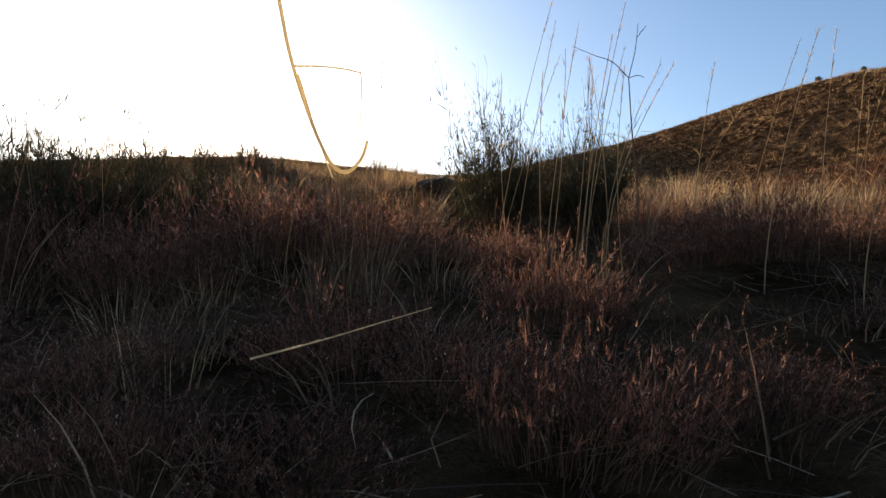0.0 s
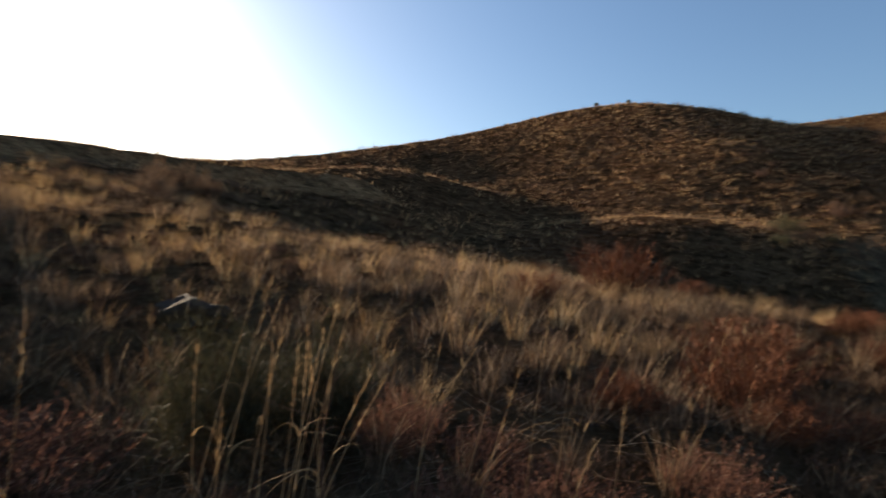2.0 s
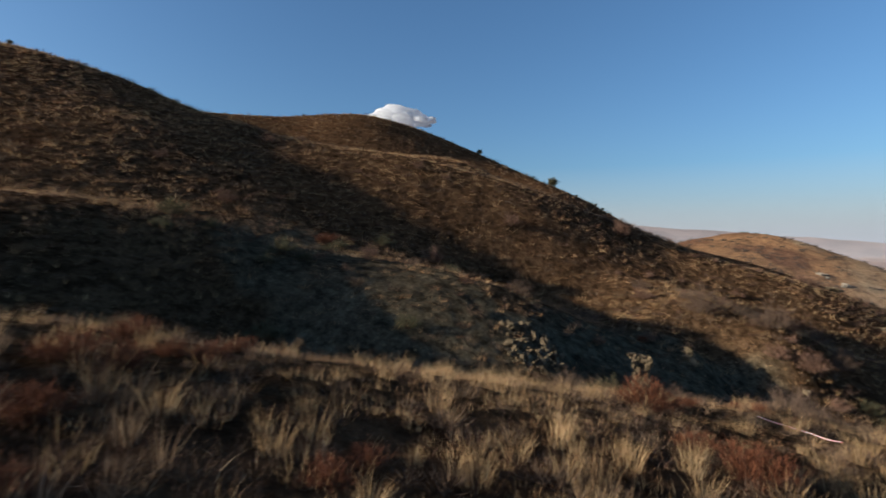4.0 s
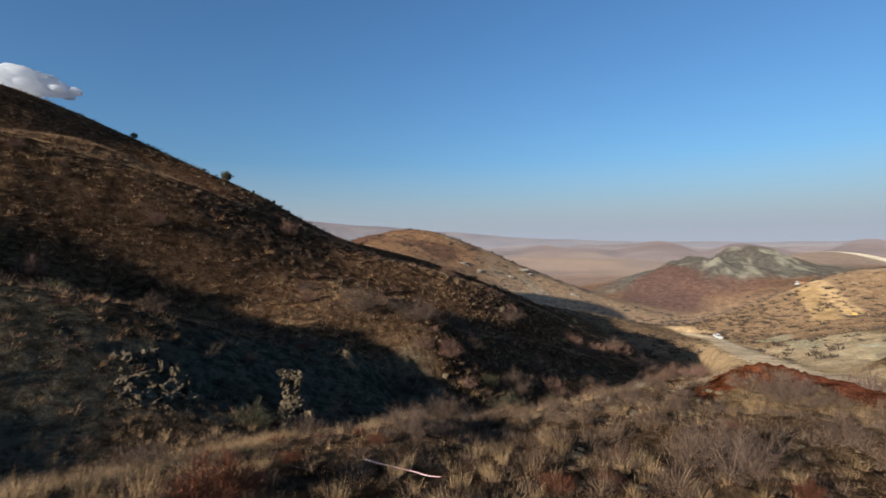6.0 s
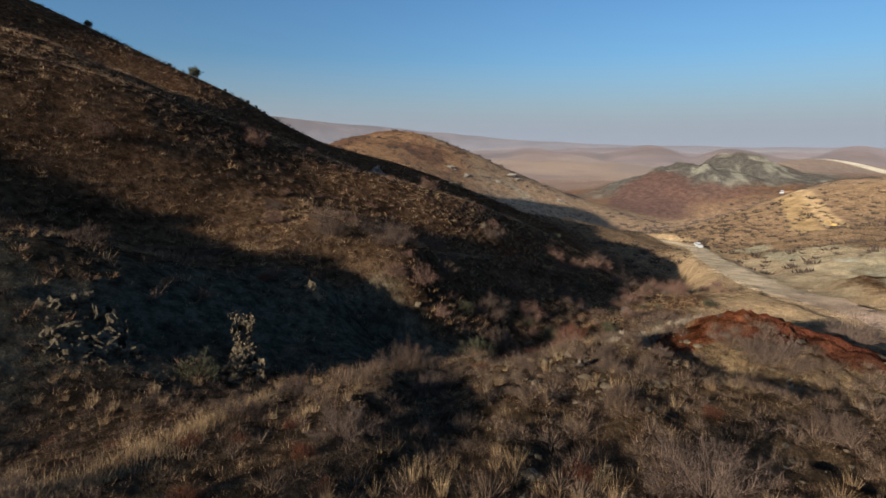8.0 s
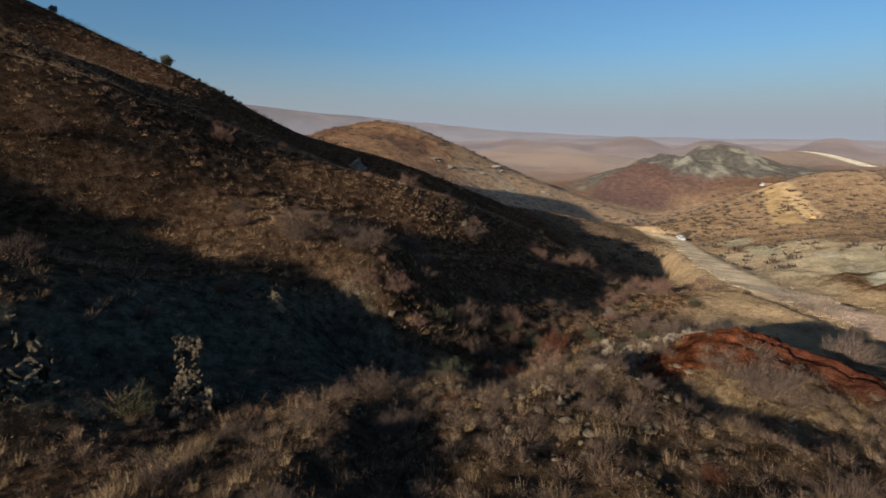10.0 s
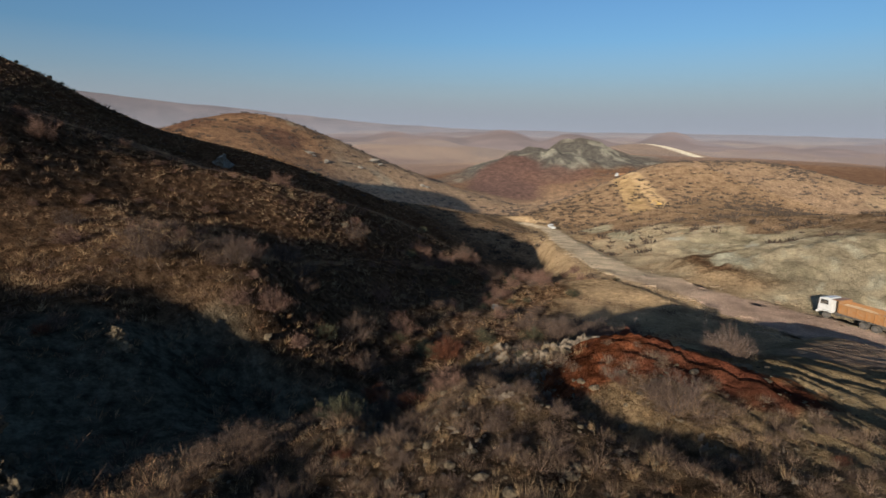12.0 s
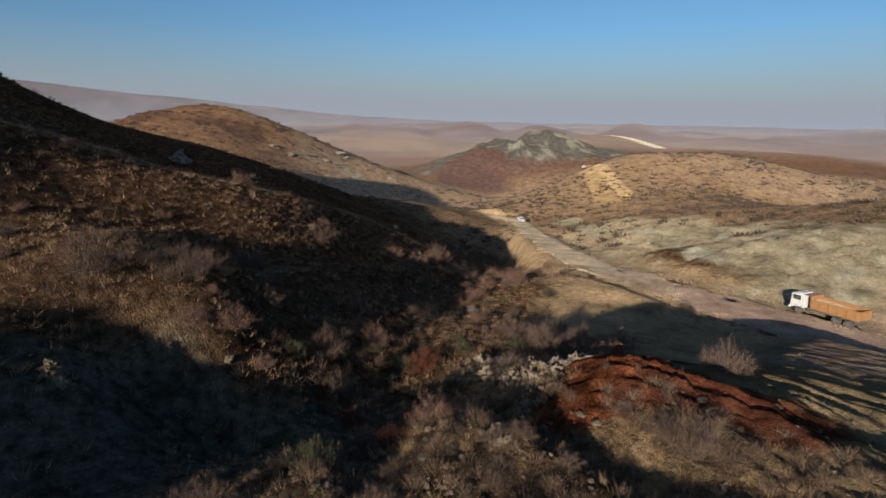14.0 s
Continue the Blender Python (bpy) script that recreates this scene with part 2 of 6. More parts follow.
# hollows across the spur: line as x, y, depth; half width; how far north their lip lies
SPUR_HOLLOWS = [
    ([(17.0, -8.6, 0.0), (19.0, -9.0, 0.45), (22.0, -9.9, 0.65), (25.5, -11.6, 0.8), (29.0, -13.6, 0.3)], 1.4, 2.3),
    ([(16.0, -19.6, 0.0), (18.5, -20.0, 0.5), (21.0, -20.4, 0.65), (23.4, -20.7, 0.75), (26.0, -21.3, 0.7), (28.0, -22.2, 0.1)], 1.1, 1.9),
    ([(24.4, -13.6, 0.0), (26.2, -15.4, 0.8), (28.6, -17.0, 1.1), (31.5, -18.4, 0.5)], 1.5, 2.4),
    ([(47.0, -9.0, 0.0), (44.5, -11.5, 1.3), (41.0, -13.5, 1.5), (37.0, -14.5, 1.3), (34.0, -15.0, 0.2)], 2.6, 4.2),
]
# bank above the cart track on the north slope
# rib and deeper bed added to hold the gully in shade
SHADE_RIB = [(43.5, -16.2), (46, -17.5), (51, -22), (55, -28), (59, -36), (63, -45), (66, -53)]
GULLY_BED = [(36, -20), (41, -25), (46, -31), (51, -38), (55, -44)]
CART_BANK = [(-22, 16), (-9.4, 25.2), (-5.9, 30.5), (-0.8, 34), (8, 38)]


def smooth(a, b, v):
    u = np.clip((v - a) / (b - a), 0.0, 1.0)
    return u * u * (3 - 2 * u)


def hash_grid(ix, iy, seed):
    v = np.sin(ix * 127.1 + iy * 311.7 + seed * 74.7) * 43758.5453
    return v - np.floor(v)


def value_noise(x, y, seed=0):
    """Smooth noise, -1 to 1, of unit cell."""
    ix, iy = np.floor(x), np.floor(y)
    fx, fy = x - ix, y - iy
    fx, fy = fx * fx * (3 - 2 * fx), fy * fy * (3 - 2 * fy)
    a, b = hash_grid(ix, iy, seed), hash_grid(ix + 1, iy, seed)
    c, d = hash_grid(ix, iy + 1, seed), hash_grid(ix + 1, iy + 1, seed)
    return 2 * (a + (b - a) * fx + (c - a) * fy + (a - b - c + d) * fx * fy) - 1


def fractal(x, y, size, octaves=4, seed=0):
    total, amp, norm = 0.0, 1.0, 0.0
    for k in range(octaves):
        f = 2.0 ** k / size
        total = total + amp * value_noise(x * f * 0.94 + y * f * 0.34, y * f * 0.94 - x * f * 0.34, seed + k)
        norm += amp
        amp *= 0.5
    return total / norm


def along(line, x, y):
    """For each point: distance to a polyline, and the line's further columns there."""
    best = np.full(x.shape, 1e9)
    columns = [np.zeros(x.shape) for _ in line[0][2:]]
    for p, q in zip(line, line[1:]):
        dx, dy = q[0] - p[0], q[1] - p[1]
        u = np.clip(((x - p[0]) * dx + (y - p[1]) * dy) / (dx * dx + dy * dy), 0, 1)
        d = np.hypot(x - p[0] - u * dx, y - p[1] - u * dy)
        near = d < best
        best = np.where(near, d, best)
        for k, column in enumerate(columns):
            columns[k] = np.where(near, p[2 + k] + u * (q[2 + k] - p[2 + k]), column)
    return best, columns


def height(x, y, fine=True):
    x, y = np.asarray(x, float), np.asarray(y, float)
    z = np.full(x.shape, BASE)
    for forms in (REGION, VALLEY_HUMP, VALLEY_SADDLES, NORTH_HILLS, NEAR_SLOPE, ROAD_VALLEY, FAR_HILLS, SPURS, DRAWS, UPPER_SLOPE, RIBS,
                  LOWER_BENCHES, GULLY_SIDES, HILL_FOLDS, HILL_RAVINES, HILL_SHOULDERS, LONG_RIDGE, RIDGE_HOLLOWS, NORTH_RISES, HIGH_SLOPES, SKYLINE_KNOLLS, OUTER_KNOLLS):
        for cx, cy, r, h in forms:
            z = z + h * np.exp(-((x - cx) ** 2 + (y - cy) ** 2) / (2 * r * r))
    # rim of the loose fill, lowered so that it throws less shadow
    z = z - 2.0 * np.exp(-(((x - 18) / 9) ** 2 + ((y + 36.5) / 5.2) ** 2))
    # bench beside the road
    bench = (1 - smooth(0.7, 1.1, np.hypot((x - 31) / 17, (y + 55) / 8)))
    z = z + bench * 0.8 * (-13.9 + 0.05 * (y + 60) - 0.05 * (x - 31) - z)
    far = np.hypot(x, y)
    plain = -58 + 14 * fractal(x, y, 420, 4, 3) + 46 * np.clip(fractal(x, y, 330, 4, 7), 0, 1) ** 1.3
    z = z + (plain - z) * smooth(950, 1400, far)
    # rills and bumps of the slopes
    hill = smooth(25, 60, far)
    z = z + hill * (0.5 * fractal(x, y, 16, 4, 11)) * (1 - 0.5 * smooth(200, 500, far))
    # bank above the old cart track
    z = z + 0.7 * np.exp(-(along(CART_BANK, x, y)[0] / 1.1) ** 2)
    # low rib added to throw shade into the gully, and its deepened bed
    z = z + 0.95 * np.exp(-(along(SHADE_RIB, x, y)[0] / 2.2) ** 2) - 0.9 * np.exp(-(along(GULLY_BED, x, y)[0] / 4.2) ** 2)
    d, (rz, rw) = along(ROAD, x, y)
    on_road = 1 - smooth(rw, rw + 5.0, d)
    # fan of loose fill spread evenly from the crest down to the road
    s, u = (x - 8) * 0.39 - (y + 27) * 0.92, (x - 8) * 0.92 + (y + 27) * 0.39
    fan = smooth(0.0, 7.0, s) * (1 - smooth(21.5, 27.0, x + 0.12 * (y + 42) + 1.5 * fractal(x, y, 5, 3, 90))) * smooth(-14, -4, x) * (1 - smooth(34, 40, s))
    z = z + fan * (-4.4 - 0.12 * np.minimum(s, 8) - 0.226 * np.maximum(s - 8, 0) + 0.15 * np.minimum(u, 0) - z)
    # furrows pushed up in the loose fill
    fill = np.maximum(fan, 1 - smooth(0.8, 1.15, np.hypot((x - 14.5) / 9, (y + 32) / 12.5) + 0.15 * fractal(x, y, 4, 2, 91)))
    fill = fill * (1 - 0.9 * smooth(13.0, 17.0, s + 1.5 * fractal(x, y, 5, 2, 106)))
    v = (x * 0.34 + y * 0.94) * 1.25 + 2.2 * fractal(x, y, 6.0, 3, 93)
    z = z + fill * (0.25 * (np.abs(np.sin(v * math.pi)) ** 0.7 - 0.5) * (0.6 + 0.7 * fractal(x, y, 4.0, 2, 94)) + 0.20 * (np.abs(np.sin(v * 0.36 * math.pi + 1.0)) - 0.5) + 0.28 * fractal(x, y, 1.5, 3, 95))
    # heap of red earth and cuts in the bank
    z = z + 0.3 * np.exp(-(((x - 24.2) / 1.9) ** 2 + ((y + 25.4) / 1.7) ** 2))
    hx, hy = (x - 22.8) * 0.98 + (y + 26.2) * 0.2, (y + 26.2) * 0.98 - (x - 22.8) * 0.2
    heap = np.exp(-((hx / 4.0) ** 2 + (hy / 2.3) ** 2))
    z = z + heap * (0.95 + 0.7 * np.abs(fractal(x, y, 1.6, 4, 97)) - 0.35 * np.abs(np.sin(hy * 3.2 + 2.0 * fractal(x, y, 2.0, 2, 92))) ** 0.5)
    # hollows that cross the spur, with a lip on their sunny side
    for line, wide, lip in SPUR_HOLLOWS:
        d, (deep,) = along(line, x, y)
        z = z - deep * np.exp(-(d / wide) ** 2)
        d, (tall,) = along([(px + 0.2, py + lip, dp) for px, py, dp in line], x, y)
        z = z + 0.35 * tall * np.exp(-(d / (0.8 * wide)) ** 2)
    # stony ledges beside the red earth
    z = z + 0.45 * np.exp(-(along([(26.0, -26.9), (28.4, -26.2), (31.5, -28.2), (37.0, -30.4)], x, y)[0] / 1.3) ** 2)
    # hummocks of the stony spur
    spur = 1 - smooth(0.75, 1.1, np.hypot((x - 22) / 10, (y + 16) / 9.5))
    z = z + spur * (0.34 * fractal(x, y, 2.4, 3, 104) + 0.12 * np.abs(fractal(x, y, 0.9, 2, 105)))
    # rocky cut bank over the road: ledges and broken rock
    bx, by = (x - 42) * 0.8 - (y + 95) * 0.6, (x - 42) * 0.6 + (y + 95) * 0.8
    bank = 1 - smooth(0.75, 1.1, np.hypot(bx / 40, by / 17))
    ledge = (x * 0.87 - y * 0.5) / 9.0 + 0.55 * fractal(x, y, 14, 3, 98)
    ledge = ledge - np.floor(ledge)
    z = z + bank * (1.0 * np.abs(fractal(x, y, 4.5, 5, 99)) + 0.65 * np.abs(fractal(x * 0.8 + y * 0.6, (y * 0.8 - x * 0.6) * 0.45, 1.6, 4, 103)) + 0.8 * (ledge - smooth(0.93, 1.0, ledge)) * smooth(-0.1, 0.25, fractal(x, y, 11, 2, 96)))
    # crags of the far hills
    crag = np.exp(-(((x - 385) / 75) ** 2 + ((y + 440) / 75) ** 2))
    z = z + crag * (30 * (np.abs(fractal(x, y, 80, 6, 13)) - 0.22) + 13 * (np.abs(fractal(x, y, 30, 4, 109)) - 0.2)) + 4 * smooth(260, 340, far) * (1 - smooth(600, 800, far)) * fractal(x, y, 70, 4, 14)
    if fine:
        z = z + (0.10 * fractal(x, y, 2.2, 3, 21) + 0.05 * fractal(x, y, 0.6, 2, 31)) * (1 - on_road)
    return z + (rz - z) * on_road


def height_at(x, y):
    return float(height(np.array([x]), np.array([y]))[0])


# ---- building blocks ----
def mesh_of(name, verts, faces, material=None, smooth_shade=False, colours=None):
    """A mesh from an array of vertices and an array of triangles or quads."""
    me = bpy.data.meshes.new(name)
    verts, faces = np.asarray(verts, np.float32), np.asarray(faces, np.int32)
    n, k = faces.shape
    me.vertices.add(len(verts))
    me.vertices.foreach_set("co", verts.ravel())
    me.loops.add(n * k)
    me.loops.foreach_set("vertex_index", faces.ravel())
    me.polygons.add(n)
    me.polygons.foreach_set("loop_start", np.arange(0, n * k, k, dtype=np.int32))
    me.update(calc_edges=True)
    me.polygons.foreach_set("use_smooth", np.full(n, smooth_shade, dtype=bool))
    if colours is not None:
        layer = me.color_attributes.new("soil", "FLOAT_COLOR", "POINT")
        layer.data.foreach_set("color", (colours if colours.shape[1] == 4 else np.c_[colours, np.ones(len(colours))]).astype(np.float32).ravel())
    if material:
        me.materials.append(material)
    return me


def part(name, bm, material, parent, label=""):
    """Links a bmesh, or a mesh, as one mesh object under a thing or part."""
    if isinstance(bm, bmesh.types.BMesh):
        me = bpy.data.meshes.new(name)
        bm.to_mesh(me)
        bm.free()
        me.materials.append(material)
    else:
        me = bm
    ob = new(name, me)
    ob.parent = parent
    return tagged(ob, label)


class Nodes:
    """Short forms for node materials."""

    def __init__(self, name):
        self.material = bpy.data.materials.new(name)
        self.material.use_nodes = True
        self.tree = self.material.node_tree
        self.shader = self.tree.nodes["Principled BSDF"]

    def node(self, kind, **values):
        made = self.tree.nodes.new("ShaderNode" + kind)
        for key, value in values.items():
            if key in made.inputs:
                made.inputs[key].default_value = value
        return made

    def link(self, a, b):
        self.tree.links.new(a, b)

    def place(self):
        return self.node("NewGeometry").outputs["Position"]

    def local(self):
        return self.node("TexCoord").outputs["Object"]

    def noise(self, where, scale, detail=4.0, rough=0.55):
        made = self.node("TexNoise", Scale=scale, Detail=detail, Roughness=rough)
        self.link(where, made.inputs["Vector"])
        return made.outputs["Fac"]

    def ramp(self, value, *stops):
        made = self.node("ValToRGB")
        ramp = made.color_ramp
        while len(ramp.elements) < len(stops):
            ramp.elements.new(0.5)
        for element, (at, colour) in zip(ramp.elements, stops):
            element.position = at
            element.color = (*colour, 1)
        self.link(value, made.inputs["Fac"])
        return made.outputs["Color"]

    def mix(self, fac, a, b, blend="MIX"):
        made = self.tree.nodes.new("ShaderNodeMix")
        made.data_type, made.blend_type = "RGBA", blend
        for value, spot in ((fac, made.inputs[0]), (a, made.inputs[6]), (b, made.inputs[7])):
            if isinstance(value, (int, float)):
                spot.default_value = value
            elif isinstance(value, tuple):
                spot.default_value = (*value, 1)
            else:
                self.link(value, spot)
        return made.outputs[2]

    def bump(self, value, strength, distance):
        made = self.node("Bump", Strength=strength, Distance=distance)
        self.link(value, made.inputs["Height"])
        self.link(made.outputs["Normal"], self.shader.inputs["Normal"])

    def finish(self, colour, rough=0.9, metal=0.0, specular=0.3):
        if isinstance(colour, tuple):
            self.shader.inputs["Base Color"].default_value = (*colour, 1)
        else:
            self.link(colour, self.shader.inputs["Base Color"])
        self.shader.inputs["Roughness"].default_value = rough
        self.shader.inputs["Diffuse Roughness"].default_value = 1.0 if rough > 0.85 else 0.0
        self.shader.inputs["Metallic"].default_value = metal
        self.shader.inputs["Specular IOR Level"].default_value = specular
        return self.material


def ground_material():
    n = Nodes("soil")
    soil = n.node("VertexColor")
    soil.layer_name = "soil"
    where = n.place()
    coarse = n.ramp(n.noise(where, 0.22, 6.0, 0.65), (0.3, (0.6, 0.58, 0.55)), (0.7, (1.35, 1.33, 1.26)))
    fine = n.ramp(n.noise(where, 5.0, 6.0, 0.7), (0.25, (0.55, 0.53, 0.5)), (0.75, (1.4, 1.38, 1.32)))
    colour = n.mix(1.0, soil.outputs["Color"], coarse, "MULTIPLY")
    clumps = n.ramp(n.noise(where, 1.5, 5.0, 0.62), (0.36, (0.42, 0.39, 0.36)), (0.64, (1.55, 1.52, 1.45)))
    colour = n.mix(1.0, colour, fine, "MULTIPLY")
    colour = n.mix(soil.outputs["Alpha"], colour, clumps, "MULTIPLY")
    both = n.node("Math")
    both.operation = "ADD"
    n.link(n.noise(where, 7.0, 6.0, 0.7), both.inputs[0])
    n.link(n.noise(where, 1.6, 5.0, 0.65), both.inputs[1])
    n.bump(both.outputs[0], 1.0, 0.5)
    return n.finish(colour, 1.0, 0.0, 0.0)


TRACK = [(99, -210), (112, -210), (120, -211), (140, -233), (160, -255), (182, -279), (204, -300)]
SPILL = [(203, -294), (170, -255), (131, -209)]
UPPER_TRACK = [(60, -430), (75.5, -401), (81.5, -370), (83.5, -350), (77, -341), (70, -330)]
CART_TRACK = [(-22, 13), (-8.2, 23.2), (-4.7, 28.5), (0.4, 32), (8, 36)]


def soil_colours(x, y):
    """Base colours of the bare ground, by the lie of the land."""
    def blob(cx, cy, rx, ry, turn=0.0, ragged=0.35, size=6.0, seed=50):
        c, s = math.cos(radians(turn)), math.sin(radians(turn))
        u, v = (x - cx) * c + (y - cy) * s, (y - cy) * c - (x - cx) * s
        d = np.hypot(u / rx, v / ry) + ragged * fractal(x, y, size, 4, seed)
        return (1 - smooth(0.75, 1.1, d))[:, None]

    far = np.hypot(x, y)
    col = np.tile(np.array([0.095, 0.066, 0.042]), (len(x), 1))

    def lay(mask, colour):
        nonlocal col
        col = col + (np.array(colour) - col) * mask

    # slopes further off carry dry grass all over
    patch = fractal(x, y, 9, 4, 41)[:, None]
    lay(smooth(30, 60, far)[:, None] * 0.8, (0.112, 0.067, 0.04))
    lay(smooth(90, 180, far)[:, None] * 0.9, (0.122, 0.07, 0.04))
    lay(smooth(0.1, 0.7, patch[:, 0])[:, None] * 0.6, (0.12, 0.06, 0.035))
    # grey-green bare earth of the gully
    lay(0.65 * blob(34, 10, 8, 14, -12, 0.9, 5), (0.135, 0.125, 0.095))
    lay(0.8 * blob(37, -10, 9, 12, 0, 0.7, 8), (0.115, 0.115, 0.092))
    # brown slopes over the valley
    lay(smooth(-92, -112, y)[:, None] * (1 - smooth(420, 520, far))[:, None], (0.255, 0.178, 0.115))
    # tan earthworks along the road
    d, (rz, rw) = along(ROAD, x, y)
    lay((1 - smooth(1.5, 3.0, d / rw + 0.8 * fractal(x, y, 8, 3, 61)))[:, None], (0.42, 0.305, 0.185))
    lay(blob(33, -50, 19, 12, -40, 0.35, 7), (0.44, 0.32, 0.195))
    lay(blob(45, -62, 15, 7, -38, 0.3, 6), (0.44, 0.32, 0.195))
    # greenish cut bank
    lay(blob(30, -92, 34, 17, -40, 0.5, 9), (0.38, 0.32, 0.22))
    lay(blob(58, -112, 22, 13, -45, 0.5, 9), (0.40, 0.34, 0.23))
    lay(blob(78, -125, 20, 8, -42, 0.5, 9), (0.42, 0.35, 0.24))
    streak = fractal(x * 0.9 + y * 0.5, y * 0.35 - x * 0.17, 1.7, 5, 68)
    cut = np.maximum(blob(30, -92, 34, 17, -40, 0.5, 9), blob(58, -112, 22, 13, -45, 0.5, 9))
    lay(cut * smooth(0.15, 0.45, streak)[:, None] * 0.7, (0.46, 0.43, 0.33))
    lay(cut * smooth(0.12, 0.4, -streak)[:, None] * 0.6, (0.20, 0.175, 0.115))
    lay(0.85 * blob(74, -104, 32, 10, -45, 0.4, 7), (0.47, 0.385, 0.26))
    lay(blob(69, -116, 4.5, 2.2, -45, 0.4, 3), (0.5, 0.47, 0.38))
    lay(blob(48, -104, 3.5, 1.5, -45, 0.4, 3), (0.48, 0.45, 0.36))
    lay(blob(121, -161, 14, 5, -45, 0.5, 6), (0.34, 0.305, 0.22))
    lay(blob(90, -129, 12, 3.5, -45, 0.5, 5), (0.36, 0.33, 0.24))
    lay(blob(46, -89, 7, 2.0, -50, 0.5, 3), (0.38, 0.36, 0.28))
    # furrowed fill below the spur
    lay(np.maximum(blob(14, -31, 9, 11, 10, 0.3), blob(13, -43, 11, 17, 10, 0.25)), (0.30, 0.225, 0.13))
    # packed pink earth of the road spread over the foot of the fill
    foot = smooth(14.0, 17.5, (x - 8) * 0.39 - (y + 27) * 0.92 + 1.8 * fractal(x, y, 5, 3, 107)) * (1 - smooth(21.0, 24.0, x)) * smooth(-34, -38, y)
    lay(foot[:, None] * 0.9, (0.47, 0.34, 0.25))
    # stony crest of the spur
    lay(0.8 * blob(26, -22.5, 8, 8, 0, 0.6, 4), (0.19, 0.135, 0.08))
    lay(0.85 * (1 - smooth(0.9, 2.1, along([(26.2, -26.4), (28.4, -25.6), (31.5, -27.6), (37.0, -30.0)], x, y)[0] + 1.2 * fractal(x, y, 2.0, 3, 108)))[:, None], (0.26, 0.185, 0.115))
    # rust-red earth
    lay(blob(23.4, -25.8, 4.9, 3.2, 14, 0.3, 2.5), (0.115, 0.04, 0.023))
    lay(blob(25.4, -25.6, 2.3, 3.4, 20, 0.3, 2.0), (0.165, 0.058, 0.027))
    lay(blob(21.2, -26.2, 4.4, 2.2, 14, 0.6, 2.0), (0.125, 0.044, 0.026))
    lay(blob(21.8, -28.3, 4.0, 0.8, 10, 0.5, 2.0), (0.24, 0.10, 0.042))
    lay(0.8 * blob(19.0, -25.6, 3.0, 0.8, -5, 0.8, 1.5), (0.12, 0.048, 0.028))
    lay(blob(23.8, -23.4, 1.9, 2.5, -20, 0.35, 1.8), (0.165, 0.06, 0.029))
    lay(0.9 * blob(20.6, -24.6, 3.2, 1.0, 12, 0.5, 1.8), (0.13, 0.05, 0.03))
    crack = fractal(x, y, 1.1, 4, 60)
    lay(blob(22.5, -26.4, 5.5, 2.6, 14, 0.35, 2.5) * smooth(0.1, 0.35, crack)[:, None] * 0.7, (0.06, 0.025, 0.016))
    # dozed track on the brown hill
    lay((1 - smooth(2.6, 4.0, along(TRACK, x, y)[0] + 0.3 * fractal(x, y, 6, 3, 63)))[:, None], (0.47, 0.335, 0.19))
    lay((1 - smooth(3.5, 5.5, along(SPILL, x, y)[0] + 0.6 * fractal(x, y, 9, 3, 66)))[:, None], (0.38, 0.265, 0.14))
    lay(0.9 * (1 - smooth(3.5, 6.0, along(UPPER_TRACK, x, y)[0] + 0.8 * fractal(x, y, 6, 3, 64)))[:, None], (0.32, 0.235, 0.15))
    # old cart track along the north slope
    lay(0.75 * (1 - smooth(1.4, 2.6, along(CART_TRACK, x, y)[0] + 0.5 * fractal(x, y, 4, 3, 65)))[:, None], (0.30, 0.20, 0.12))
    # far hills
    lay(blob(372, -118, 120, 60, 0, 0.3, 60), (0.21, 0.125, 0.07))
    slope_hue = fractal(x, y, 34, 5, 70)
    lay(blob(372, -118, 130, 80, 0, 0.3, 60) * smooth(0.0, 0.3, slope_hue)[:, None] * 0.8, (0.095, 0.05, 0.034))
    lay(blob(330, -190, 60, 30, 30, 0.4, 30) * smooth(0.1, 0.35, -slope_hue)[:, None] * 0.8, (0.24, 0.21, 0.16))
    lay(blob(365, -440, 130, 75, 60, 0.3, 50), (0.078, 0.072, 0.064))
    crags = fractal(x, y, 15, 5, 69)
    lay(blob(365, -440, 130, 75, 60, 0.3, 50) * smooth(0.14, 0.36, crags)[:, None] * 0.8, (0.22, 0.21, 0.175))
    lay(blob(356, -350, 55, 38, -40, 0.3, 40), (0.092, 0.054, 0.044))
    lay(0.8 * blob(325, -385, 40, 16, 40, 0.4, 20), (0.105, 0.06, 0.046))
    # far plain in muted tones, with distance haze mixed into the soil colour
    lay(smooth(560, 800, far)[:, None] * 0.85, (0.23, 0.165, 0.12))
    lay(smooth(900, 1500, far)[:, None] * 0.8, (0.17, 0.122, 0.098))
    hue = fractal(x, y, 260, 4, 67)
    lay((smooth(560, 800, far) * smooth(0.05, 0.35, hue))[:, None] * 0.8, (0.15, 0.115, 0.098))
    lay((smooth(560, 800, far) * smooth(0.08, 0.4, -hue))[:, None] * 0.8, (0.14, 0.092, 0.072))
    # how far plants break up the surface
    cover = 0.85 * (1 - 0.75 * np.max(np.c_[cut, blob(33, -50, 19, 12, -40, 0.35, 7), np.maximum(blob(14, -32, 9, 12, 10, 0.3), blob(13, -43, 11, 17, 10, 0.25)), smooth(300, 600, far)[:, None] * 0.6, (1 - smooth(1.4, 2.6, d / rw))[:, None], blob(74, -104, 32, 10, -45, 0.4, 7), (1 - smooth(4, 7, np.minimum(along(TRACK, x, y)[0], along(SPILL, x, y)[0])))[:, None]], axis=1))
